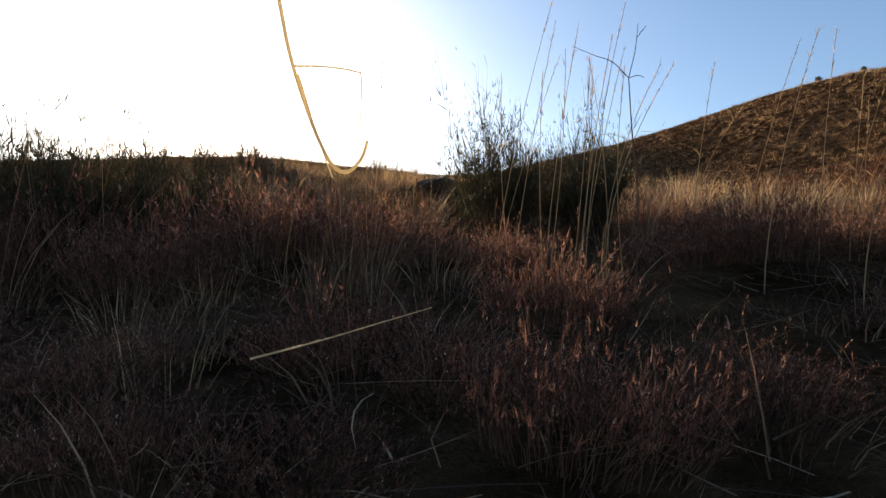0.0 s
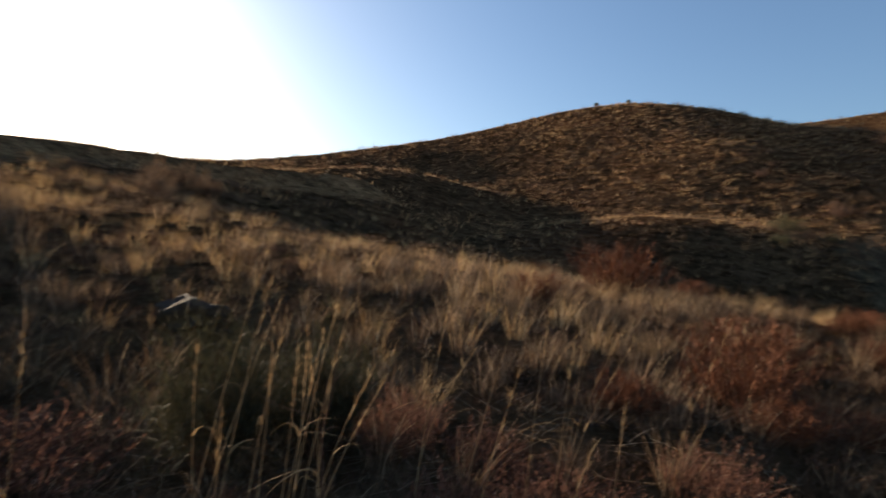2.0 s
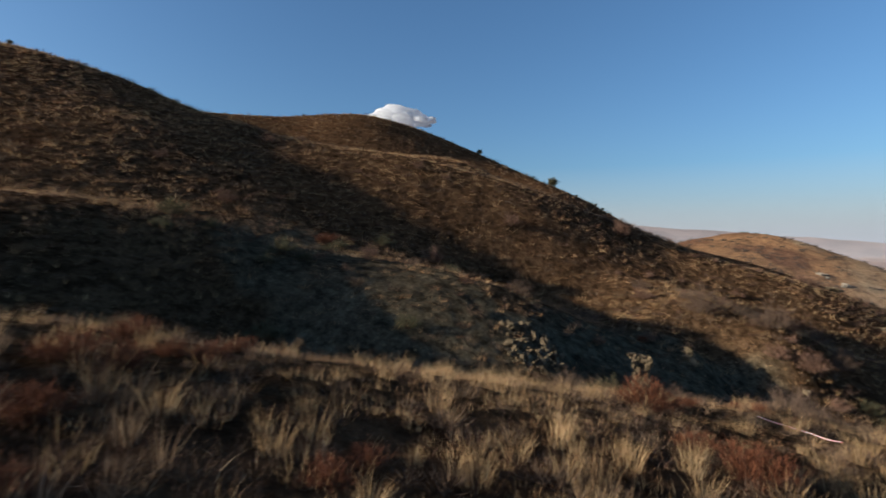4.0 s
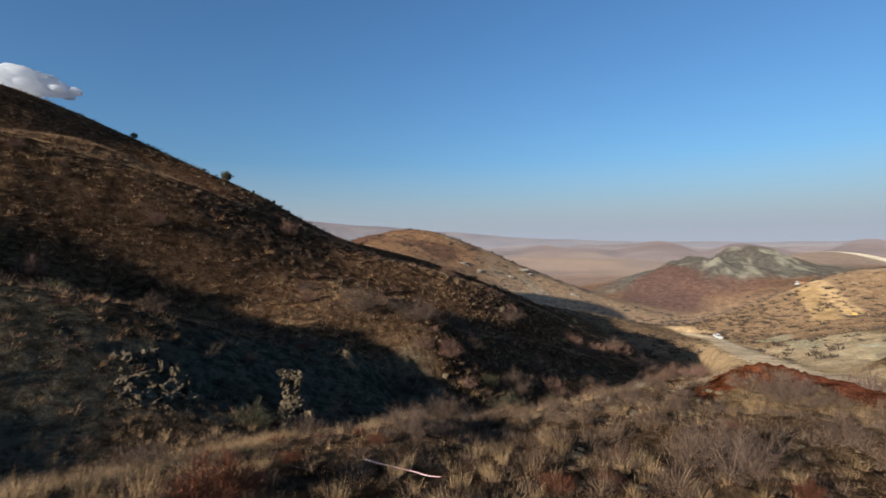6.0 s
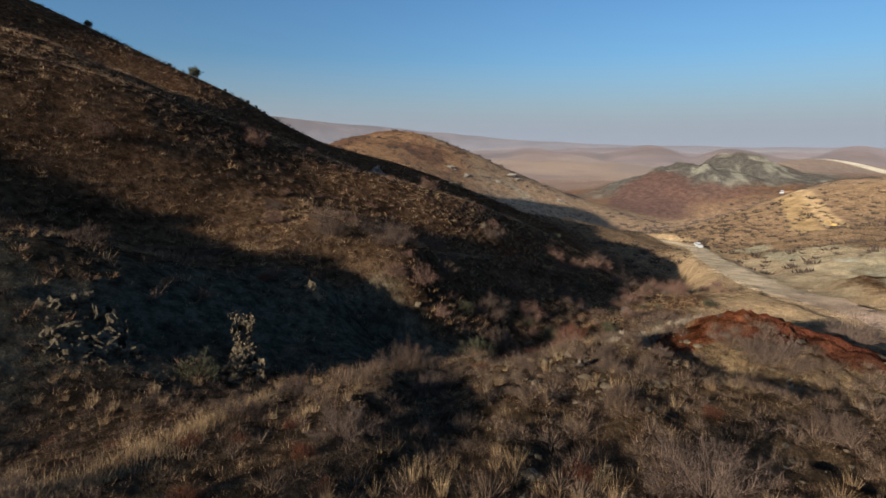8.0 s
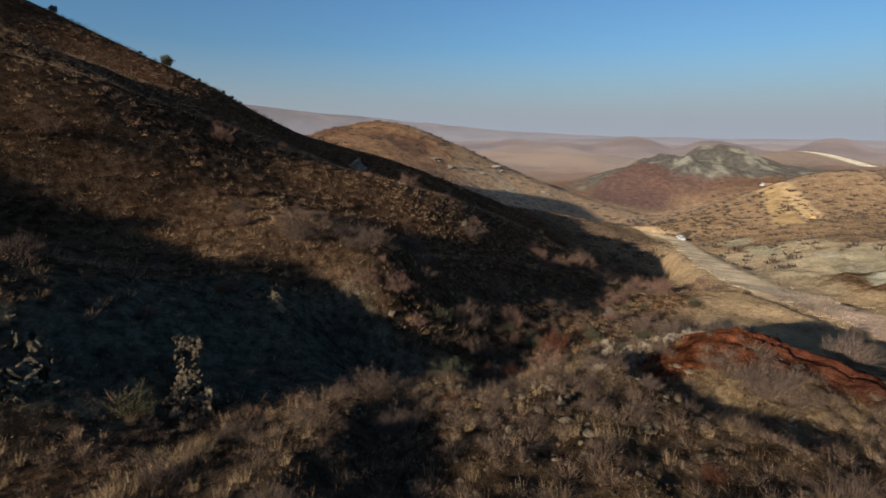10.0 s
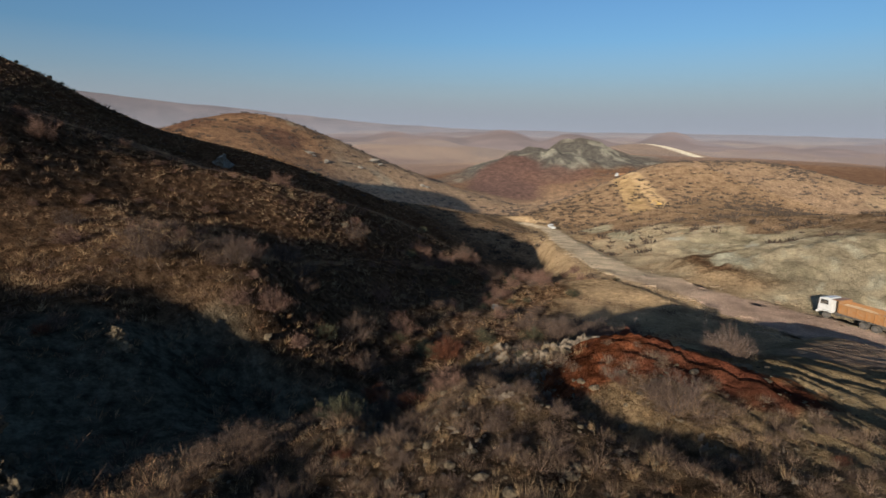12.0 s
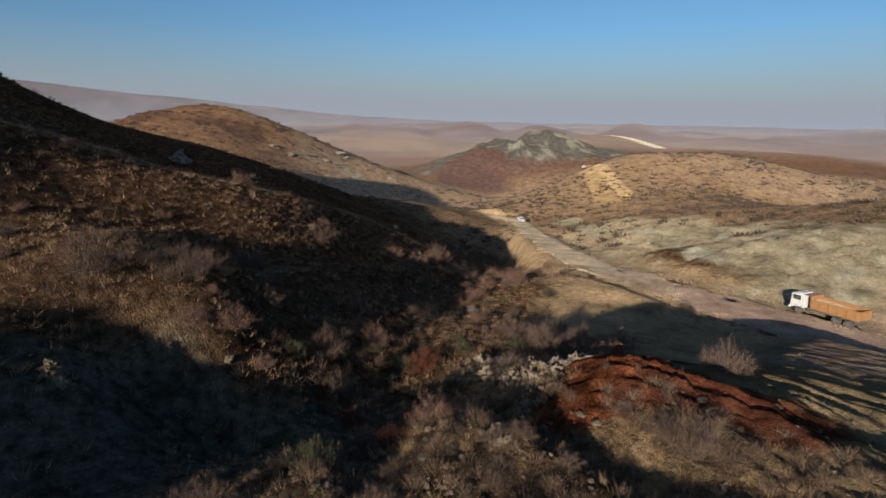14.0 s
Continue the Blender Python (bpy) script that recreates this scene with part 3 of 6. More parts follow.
    # white cut on the far hill
    lay((1 - smooth(10, 22, along([(300, -800), (326, -785), (369, -755), (420, -756), (465, -761)], x, y)[0]))[:, None], (0.5, 0.45, 0.36))
    return np.c_[col, cover]


def build_ground():
    cx, cy = 9.0, -4.0
    r = np.r_[np.geomspace(0.25, 5, 40, endpoint=False), np.geomspace(5, 18, 90, endpoint=False), np.geomspace(18, 60, 300, endpoint=False), np.geomspace(60, 300, 210, endpoint=False), np.geomspace(300, 900, 130, endpoint=False), np.geomspace(900, 4900, 60)]
    rings = len(r)
    # finer towards the valley and the opposite hillside
    a = np.radians(np.r_[np.linspace(-105, 75, 560, endpoint=False), np.linspace(75, 255, 200, endpoint=False)])
    spokes = len(a)
    x = np.r_[cx, (cx + r[:, None] * np.cos(a)).ravel()]
    y = np.r_[cy, (cy + r[:, None] * np.sin(a)).ravel()]
    k, s = np.meshgrid(np.arange(rings - 1), np.arange(spokes), indexing="ij")
    k, s, t = k.ravel(), s.ravel(), ((s + 1) % spokes).ravel()
    quads = np.stack([1 + k * spokes + s, 1 + (k + 1) * spokes + s, 1 + (k + 1) * spokes + t, 1 + k * spokes + t], 1)
    first = np.arange(spokes)
    cap = np.stack([np.zeros(spokes, int), 1 + first, 1 + (first + 1) % spokes, 1 + (first + 1) % spokes], 1)
    tris = np.concatenate([quads[:, [0, 1, 2]], quads[:, [0, 2, 3]], cap[:, :3]])
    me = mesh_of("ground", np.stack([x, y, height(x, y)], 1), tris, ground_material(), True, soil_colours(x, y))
    return tagged(new("ground", me), "brown dry hillside ground of soil, gravel and dead grass", "ground", kind="structure")


ground = build_ground()


def dirt_material(name, light, dark):
    n = Nodes(name)
    where = n.place()
    colour = n.ramp(n.noise(where, 0.6, 8.0, 0.7), (0.3, dark), (0.7, light))
    n.bump(n.noise(where, 3.0, 6.0, 0.7), 0.5, 0.12)
    return n.finish(colour, 0.95, 0.0, 0.15)


def road_colours(x, y, edge):
    """Pinkish packed earth near the fill, pale tan dust further on, fading into the verges."""
    soil = soil_colours(x, y)
    tan = smooth(34, 60, x + 4 * fractal(x, y, 9, 3, 81))[:, None]
    tone = 1 + 0.35 * fractal(x * 0.9 + y * 0.4, (y * 0.9 - x * 0.4) * 3, 6, 4, 82)[:, None]
    packed = (np.array([0.52, 0.375, 0.295]) * (1 - tan) + np.array([0.66, 0.54, 0.39]) * tan) * tone
    worn = (1 - smooth(0.72, 1.0, edge + 0.4 * fractal(x, y, 3, 3, 83)))[:, None] * 0.95
    return np.c_[soil[:, :3] * (1 - worn) + packed * worn, soil[:, 3] * (1 - worn[:, 0])]


def build_road():
    """A ribbon of graded dirt laid on the ground."""
    verts, faces, across = [], [], 17
    pts = []
    for p, q in zip(ROAD, ROAD[1:]):
        steps = max(2, int(math.hypot(q[0] - p[0], q[1] - p[1]) / 0.8))
        pts += [tuple(p[k] + (q[k] - p[k]) * i / steps for k in range(4)) for i in range(steps)]
    pts = np.array(pts)
    way = np.gradient(pts[:, :2], axis=0)
    for _ in range(10):
        way[1:-1] = (way[:-2] + way[1:-1] + way[2:]) / 3
    way /= np.linalg.norm(way, axis=1)[:, None]
    side = np.stack([-way[:, 1], way[:, 0]], 1)
    for i, (p, s) in enumerate(zip(pts, side)):
        for k in range(across):
            u = 2 * k / (across - 1) - 1
            wob = 1 + 0.22 * float(value_noise(np.array([i * 0.11]), np.array([k * 0.8]), 5)[0]) + 0.22 * float(value_noise(np.array([i * 0.47]), np.array([k * 0.8]), 6)[0])
            verts.append((p[0] + s[0] * u * p[3] * wob, p[1] + s[1] * u * p[3] * wob))
    verts = np.array(verts)
    edge = np.abs(np.tile(np.linspace(-1, 1, across), len(pts)))
    z = height(verts[:, 0], verts[:, 1]) + 0.06 - 0.12 * smooth(0.9, 1.0, edge) + 0.04 * fractal(verts[:, 0], verts[:, 1], 1.6, 2, 9)
    for i in range(len(pts) - 1):
        for k in range(across - 1):
            a = i * across + k
            faces.append((a, a + across, a + across + 1, a + 1))
    me = mesh_of("road", np.c_[verts, z], faces, ground_material(), True, road_colours(verts[:, 0], verts[:, 1], edge))
    return tagged(new("road", me), "pale graded dirt haul road winding down the valley", "road", kind="structure")


road = build_road()


# ---- plants ----
def straw_material(name, stops, rough=0.75, glow_through=0.22):
    """Dry blades: colour by blade, light passing through them."""
    n = Nodes(name)
    info = n.node("NewGeometry")
    colour = n.ramp(info.outputs["Random Per Island"], *stops)
    patchy = n.ramp(n.noise(n.place(), 0.5, 3.0), (0.3, (0.7, 0.66, 0.6)), (0.7, (1.2, 1.2, 1.2)))
    colour = n.mix(1.0, colour, patchy, "MULTIPLY")
    n.finish(colour, rough, 0.0, 0.25)
    through_light = n.node("BsdfTranslucent")
    n.link(colour, through_light.inputs["Color"])
    both = n.node("MixShader", Fac=glow_through)
    n.link(n.shader.outputs["BSDF"], both.inputs[1])
    n.link(through_light.outputs["BSDF"], both.inputs[2])
    n.link(both.outputs["Shader"], n.tree.nodes["Material Output"].inputs["Surface"])
    return n.material


STRAW = straw_material("dry_straw", [(0.0, (0.10, 0.042, 0.02)), (0.3, (0.22, 0.11, 0.05)), (0.65, (0.42, 0.25, 0.115)), (1.0, (0.56, 0.39, 0.21))], 0.75, 0.13)
OLD_STRAW = straw_material("weathered_straw", [(0.0, (0.06, 0.036, 0.022)), (0.5, (0.16, 0.10, 0.06)), (0.85, (0.28, 0.19, 0.115)), (1.0, (0.46, 0.35, 0.23))], 0.75, 0.3)
PALE_STRAW = straw_material("pale_straw", [(0.0, (0.19, 0.105, 0.05)), (0.5, (0.36, 0.235, 0.115)), (1.0, (0.55, 0.40, 0.22))], 0.75, 0.3)
RUST = straw_material("rust_twigs", [(0.0, (0.06, 0.022, 0.011)), (0.5, (0.115, 0.04, 0.018)), (1.0, (0.18, 0.07, 0.03))], 0.85, 0.15)
HEATH = straw_material("heath_stems", [(0.0, (0.042, 0.024, 0.017)), (0.5, (0.098, 0.054, 0.036)), (1.0, (0.185, 0.108, 0.07))], 0.85, 0.25)
HEATH_SHOOT = straw_material("heath_shoots", [(0.0, (0.06, 0.028, 0.02)), (0.5, (0.15, 0.07, 0.048)), (1.0, (0.27, 0.14, 0.10))], 0.85, 0.42)
CUSHION = straw_material("cushion_twigs", [(0.0, (0.045, 0.03, 0.022)), (0.5, (0.125, 0.082, 0.054)), (0.9, (0.21, 0.138, 0.088)), (1.0, (0.36, 0.25, 0.15))], 0.9, 0.2)
HEATH_TIP = straw_material("heath_tips", [(0.0, (0.20, 0.11, 0.08)), (0.7, (0.34, 0.22, 0.16)), (1.0, (0.72, 0.62, 0.5))], 0.8, 0.4)
TWIG = straw_material("grey_twigs", [(0.0, (0.05, 0.034, 0.027)), (0.5, (0.105, 0.07, 0.05)), (1.0, (0.19, 0.13, 0.092))], 0.9, 0.1)
DARK_LEAF = straw_material("dark_needles", [(0.0, (0.018, 0.018, 0.01)), (0.6, (0.04, 0.04, 0.02)), (1.0, (0.075, 0.06, 0.03))], 0.8, 0.2)
LIT_STRAW = straw_material("glassy_straw", [(0.0, (0.58, 0.49, 0.33)), (1.0, (0.68, 0.6, 0.43))], 0.4, 0.7)
DUSK_SCRUB = straw_material("dark_scrub", [(0.0, (0.04, 0.03, 0.022)), (0.6, (0.075, 0.054, 0.038)), (1.0, (0.12, 0.085, 0.058))], 0.9, 0.1)
OLIVE = straw_material("olive_leaves", [(0.0, (0.05, 0.05, 0.025)), (0.6, (0.09, 0.085, 0.045)), (1.0, (0.15, 0.13, 0.07))], 0.8, 0.25)


def blades(rng, base, up, length, width, bend, segments=3):
    """Strips that start at base, run along up and droop by bend. Arrays: base, up, bend (n, 3), length, width (n)."""
    n = len(base)
    face = rng.uniform(0, 2 * math.pi, n)
    side = np.stack([np.cos(face), np.sin(face), 0.15 * np.sin(3 * face)], 1)
    t = np.linspace(0, 1, segments + 1)
    core = base[:, None] + length[:, None, None] * (up[:, None] * t[None, :, None] + bend[:, None] * (t ** 2)[None, :, None])
    half = 0.5 * width[:, None] * (1 - 0.85 * t ** 1.5)[None]
    left, right = core[:, :-1] - side[:, None] * half[:, :-1, None], core[:, :-1] + side[:, None] * half[:, :-1, None]
    verts = np.concatenate([np.stack([left, right], 2).reshape(n, -1, 3), core[:, -1:]], 1)
    k = 2 * segments + 1
    faces = []
    for s in range(segments - 1):
        a = 2 * s
        faces += [(a, a + 1, a + 3), (a, a + 3, a + 2)]
    faces.append((2 * segments - 2, 2 * segments - 1, 2 * segments))
    faces = (np.arange(n)[:, None, None] * k + np.array(faces)[None]).reshape(-1, 3)
    return verts.reshape(-1, 3), faces


def joined(pieces):
    verts, faces, at = [], [], 0
    for v, f in pieces:
        verts.append(v)
        faces.append(f + at)
        at += len(v)
    return np.concatenate(verts), np.concatenate(faces)


def tufts(rng, x, y, per, tall, spread, width, lean=0.35, droop=0.4, segments=2, wind=(0.12, -0.05)):
    """Grass tufts at the places given; tall: height of each tuft."""
    n = len(x)
    z = height(x, y)
    who = np.repeat(np.arange(n), per)
    m = len(who)
    a, r = rng.uniform(0, 2 * math.pi, m), np.sqrt(rng.uniform(0, 1, m))
    out = np.stack([np.cos(a), np.sin(a)], 1)
    size = tall[who] / max(1e-6, float(np.mean(tall)))
    base = np.stack([x[who] + out[:, 0] * r * spread * size, y[who] + out[:, 1] * r * spread * size, z[who] - 0.03], 1)
    up = np.c_[out * (lean * r[:, None] * rng.uniform(0.3, 1.2, (m, 1))) + rng.normal(0, 0.08, (m, 2)), np.ones(m)]
    up /= np.linalg.norm(up, axis=1)[:, None]
    bend = np.c_[out * rng.uniform(0, droop, (m, 1)) + np.array(wind), -rng.uniform(0, 0.3, m)]
    length = tall[who] * rng.uniform(0.45, 1.1, m)
    return blades(rng, base, up, length, np.full(m, width) * rng.uniform(0.6, 1.3, m), bend, segments)


def scatter(rng, count, x0, x1, y0, y1):
    return rng.uniform(x0, x1, count), rng.uniform(y0, y1, count)


def stuff(name, pieces, material, label):
    verts, faces = joined(pieces)
    return tagged(new(name, mesh_of(name, verts, faces, material)), label, "grass", kind="stuff")


def bare(x, y):
    """How bare of plants the ground is, 0 to 1."""
    d, (rz, rw) = along(ROAD, x, y)
    out = 1 - smooth(1.0, 2.0, d / rw)
    for cx, cy, rx, ry in ((14, -31, 8, 10), (30, -92, 28, 14), (58, -112, 18, 11), (24.3, -26.6, 2.8, 2.6), (23.8, -23.4, 1.9, 2.4), (20.5, -26, 3.4, 1.6), (36, -50, 13, 9), (46, -61, 11, 6)):
        out = np.maximum(out, 1 - smooth(0.7, 1.1, np.hypot((x - cx) / rx, (y - cy) / ry)))
    for cx, cy, rx, ry in ((33, 8, 7, 13), (36, -12, 6, 11)):
        out = np.maximum(out, 0.55 * (1 - smooth(0.7, 1.1, np.hypot((x - cx) / rx, (y - cy) / ry))))
    return out


def keep_some(rng, x, y, patch=4.0, least=0.25, seed=71):
    p = np.clip(0.5 + 0.9 * fractal(x, y, patch, 3, seed), least, 1) * (1 - bare(x, y))
    ok = rng.uniform(0, 1, len(x)) < p
    return x[ok], y[ok]


def grass_by_start():
    """Fine dead grass round the take-off spot, seen from close by."""
    rng = np.random.default_rng(1)
    pieces = []
    x, y = scatter(rng, 1500, -7, 9, 0.5, 12)
    ok = (np.hypot(x, y) > 1.1)
    x, y = keep_some(rng, x[ok], y[ok], 1.6, 0.15)
    pieces.append(tufts(rng, x, y, 30, rng.uniform(0.12, 0.38, len(x)), 0.10, 0.005, 0.6, 0.6, 3))
    x, y = scatter(rng, 170, -7, 9, 2.5, 12)
    pieces.append(tufts(rng, x, y, 46, rng.uniform(0.35, 0.62, len(x)), 0.09, 0.0065, 0.3, 0.35, 4))
    pieces.append(tufts(rng, -0.4 + rng.normal(0, 0.09, 6), 2.35 + rng.normal(0, 0.09, 6), 45, rng.uniform(0.35, 0.66, 6), 0.05, 0.0045, 0.2, 0.25, 4))
    # rank grass on the rise to the north-west
    a, r = np.radians(rng.uniform(-50, 0, 70)), rng.uniform(3.3, 5.2, 70)
    pieces.append(tufts(rng, r * np.sin(a), r * np.cos(a), 60, rng.uniform(0.3, 0.9, len(a)) * (1 - 0.35 * smooth(-25, 0, np.degrees(a))), 0.17, 0.005, 0.75, 0.6, 4))
    x, y = scatter(rng, 80, 1.2, 7.5, 3.5, 8.5)
    pieces.append(tufts(rng, x, y, 60, rng.uniform(0.3, 0.62, len(x)), 0.12, 0.0055, 0.35, 0.35, 4))
    x, y = np.r_[rng.uniform(-2.6, 0.4, 50), rng.uniform(1.0, 3.5, 20)], np.r_[rng.uniform(2.1, 3.0, 50), rng.uniform(1.2, 2.6, 20)]
    a = rng.choice([0.0, math.pi], len(x)) + rng.normal(0, 0.35, len(x))
    up = np.stack([np.cos(a), np.sin(a), rng.uniform(0.0, 0.25, len(x))], 1)
    pieces.append(blades(rng, np.stack([x, y, height(x, y) + 0.06], 1), up, rng.uniform(0.4, 1.0, len(x)), np.full(len(x), 0.0045), rng.normal(0, 0.15, (len(x), 3)), 5))
    x, y = scatter(rng, 3600, -3, 4, 0.5, 5)
    a = rng.uniform(0, 2 * math.pi, len(x))
    up = np.stack([np.cos(a), np.sin(a), rng.uniform(0, 0.3, len(x))], 1)
    base = np.stack([x, y, height(x, y) + 0.03], 1)
    pieces.append(blades(rng, base, up, rng.uniform(0.1, 0.5, len(x)), np.full(len(x), 0.006), rng.normal(0, 0.25, (len(x), 3)) * (1, 1, 0.2), 4))
    return stuff("dead_grass", pieces, OLD_STRAW, "fine dead straw grass and litter between low heath plants")


def grass_of_slope():
    """Tufts over the near slope and the spur."""
    rng = np.random.default_rng(2)
    pieces = []
    x, y = scatter(rng, 15000, -14, 34, -34, 34)
    x, y = keep_some(rng, x, y, 3.5, 0.08)
    near = np.hypot(x - 2, y - 3)
    ok = near > 3.0
    x, y = x[ok], y[ok]
    pieces.append(tufts(rng, x, y, 26, rng.uniform(0.08, 0.36, len(x)), 0.13, 0.0045, 0.45, 0.35, 2))
    x, y = scatter(rng, 1700, -14, 30, -26, 30)
    x, y = keep_some(rng, x, y, 5, 0.15, 75)
    ok = np.hypot(x - 2, y - 1) > 4.0
    x, y = x[ok], y[ok]
    pieces.append(tufts(rng, x, y, 70, rng.uniform(0.26, 0.62, len(x)), 0.10, 0.005, 0.32, 0.35, 2))
    # golden spikes behind the take-off spot
    x, y = scatter(rng, 150, -9, 10, 3.6, 14)
    pieces.append(tufts(rng, x, y, 46, rng.uniform(0.28, 0.62, len(x)), 0.08, 0.0052, 0.3, 0.3, 3))
    # rank golden tufts on the slope above the gully
    x, y = scatter(rng, 330, 8, 17, -10, 3.5)
    x, y = keep_some(rng, x, y, 3.0, 0.2, 78)
    pieces.append(tufts(rng, x, y, 75, rng.uniform(0.28, 0.58, len(x)), 0.11, 0.0055, 0.3, 0.35, 2))
    # bright rank grass along the lip of the gully
    t = rng.uniform(0, 1, 300)
    x = np.interp(t, (0, 0.3, 0.5, 0.75, 1), (15.5, 17.6, 19.0, 22.0, 25.5)) + rng.normal(0, 0.35, 300)
    y = np.interp(t, (0, 0.3, 0.5, 0.75, 1), (2.5, -0.6, -2.0, -3.6, -5.4)) + rng.normal(0, 0.35, 300)
    pieces.append(tufts(rng, x, y, 40, rng.uniform(0.18, 0.4, 300), 0.2, 0.007, 0.5, 0.4, 2))
    return stuff("dry_grass", pieces, PALE_STRAW, "straw-coloured dry grass tufts on the near slope")


def grass_of_hillside():
    """Coarse tufts over the opposite hillside, thinning out with distance."""
    rng = np.random.default_rng(3)
    pieces = []
    for count, x0, x1, y0, y1, tall, width, per in ((20000, 28, 95, -70, 75, 0.26, 0.02, 9), (26000, 60, 190, -130, 130, 0.4, 0.06, 6),
                                                    (16000, -70, 60, 26, 120, 0.45, 0.07, 5)):
        x, y = scatter(rng, count, x0, x1, y0, y1)
        x, y = keep_some(rng, x, y, 5.0, 0.12, 81)
        pieces.append(tufts(rng, x, y, per, tall * rng.uniform(0.6, 1.4, len(x)), tall * 0.5, width, 0.7, 0.4, 1))
    # distinct clumps
    for count, x0, x1, y0, y1, tall in ((17000, 28, 95, -68, 78, 0.46), (9000, 80, 190, -120, 130, 0.6), (4500, -60, 40, 26, 110, 0.55)):
        x, y = scatter(rng, count, x0, x1, y0, y1)
        x, y = keep_some(rng, x, y, 6.0, 0.15, 83)
        pieces.append(tufts(rng, x, y, 30, tall * rng.uniform(0.45, 1.3, len(x)), tall * 0.6, 0.016 * tall / 0.46, 0.9, 0.5, 1))
    x, y = scatter(rng, 9000, 9, 32, -30, 6)
    x, y = keep_some(rng, x, y, 2.2, 0.35, 77)
    pieces.append(tufts(rng, x, y, 20, rng.uniform(0.06, 0.26, len(x)), 0.14, 0.004, 0.5, 0.35, 2))
    return stuff("hillside_grass", pieces, STRAW, "dry brown grass covering the opposite hillside")


def tussocks_of_hillside():
    """Paler tussocks that stand out on the sunny side of the hill."""
    rng = np.random.default_rng(7)
    pieces = []
    for count, x0, x1, y0, y1, tall in ((8500, 36, 95, -66, 70, 0.5), (3000, 90, 180, -60, 120, 0.7)):
        x, y = scatter(rng, count, x0, x1, y0, y1)
        x, y = keep_some(rng, x, y, 9.0, 0.1, 84)
        pieces.append(tufts(rng, x, y, 26, tall * rng.uniform(0.6, 1.3, len(x)), tall * 0.5, 0.022 * tall / 0.5, 0.8, 0.4, 1))
    return stuff("tussock_grass", pieces, PALE_STRAW, "pale dry tussocks over the sunlit hillside")


def low_cover():
    """Low brown thatch and dwarf heath between the tufts."""
    rng = np.random.default_rng(4)
    pieces = []
    x, y = scatter(rng, 15000, -14, 34, -34, 30)
    x, y = keep_some(rng, x, y, 2.5, 0.3, 85)
    ok = np.hypot(x, y) > 1.4
    x, y = x[ok], y[ok]
    pieces.append(tufts(rng, x, y, 12, rng.uniform(0.08, 0.24, len(x)), 0.2, 0.008, 0.8, 0.6, 2))
    x, y = scatter(rng, 2600, -4, 8, 0.8, 10)
    x, y = keep_some(rng, x, y, 1.2, 0.3, 87)
    pieces.append(tufts(rng, x, y, 40, rng.uniform(0.08, 0.22, len(x)), 0.12, 0.005, 0.9, 0.5, 2))
    ob = stuff("low_heath", pieces, HEATH, "low dark brown heath and thatch between grass tufts")
    return tagged(ob, category="ground cover")


def domes(rng, x, y, per, radius, width, flat=0.75):
    """Cushion plants: fine twigs that fan out from the root to a rounded top, short ones all over the top."""
    n = len(x)
    z = height(x, y)
    who = np.repeat(np.arange(n), per)
    m = len(who)
    a, up = rng.uniform(0, 2 * math.pi, m), rng.uniform(0.02, 1.0, m)
    ring = np.sqrt(1 - up * up)
    lump = 1 + 0.22 * np.sin(2 * a + 7.0 * who) + 0.12 * np.sin(5 * a + 3.0 * who)
    way = np.stack([np.cos(a) * ring * lump, np.sin(a) * ring * lump, up * flat], 1)
    start = rng.choice([0.0, 0.45, 0.7], m, p=[0.25, 0.3, 0.45])
    base = np.stack([x[who], y[who], z[who] - 0.02], 1) + way * (radius[who] * start)[:, None]
    lift = np.c_[np.zeros((m, 2)), np.full(m, 0.25)]
    length = radius[who] * (1 - start) * rng.uniform(0.75, 1.15, m)
    return blades(rng, base, way + rng.normal(0, 0.22, (m, 3)), length, width * rng.uniform(0.7, 1.4, m) * np.sqrt(radius[who] / 0.3), lift, 1)


def cushion_plants():
    """Low dark cushions between the grass of the near slope, the spur and the hillside."""
    rng = np.random.default_rng(8)
    pieces = []
    x, y = scatter(rng, 9000, -10, 34, -26, 30)
    x, y = keep_some(rng, x, y, 3.0, 0.45, 86)
    ok = np.hypot(x - 0.5, y - 0.5) > 2.6
    x, y = x[ok], y[ok]
    pieces.append(domes(rng, x, y, 90, rng.uniform(0.12, 0.42, len(x)), 0.009))
    x, y = scatter(rng, 300, 14, 31, -25, -8)
    pieces.append(domes(rng, x, y, 220, rng.uniform(0.22, 0.55, len(x)), 0.008, 0.9))
    x, y = scatter(rng, 9000, 30, 96, -68, 60)
    x, y = keep_some(rng, x, y, 8.0, 0.3, 88)
    pieces.append(domes(rng, x, y, 34, rng.uniform(0.2, 0.75, len(x)), 0.026))
    x, y = scatter(rng, 3500, 90, 180, -60, 110)
    x, y = keep_some(rng, x, y, 12.0, 0.3, 88)
    pieces.append(domes(rng, x, y, 20, rng.uniform(0.4, 1.1, len(x)), 0.06))
    ob = stuff("cushion_plants", pieces, CUSHION, "low rounded dark brown cushion plants between dry grass")
    return tagged(ob, category="ground cover")


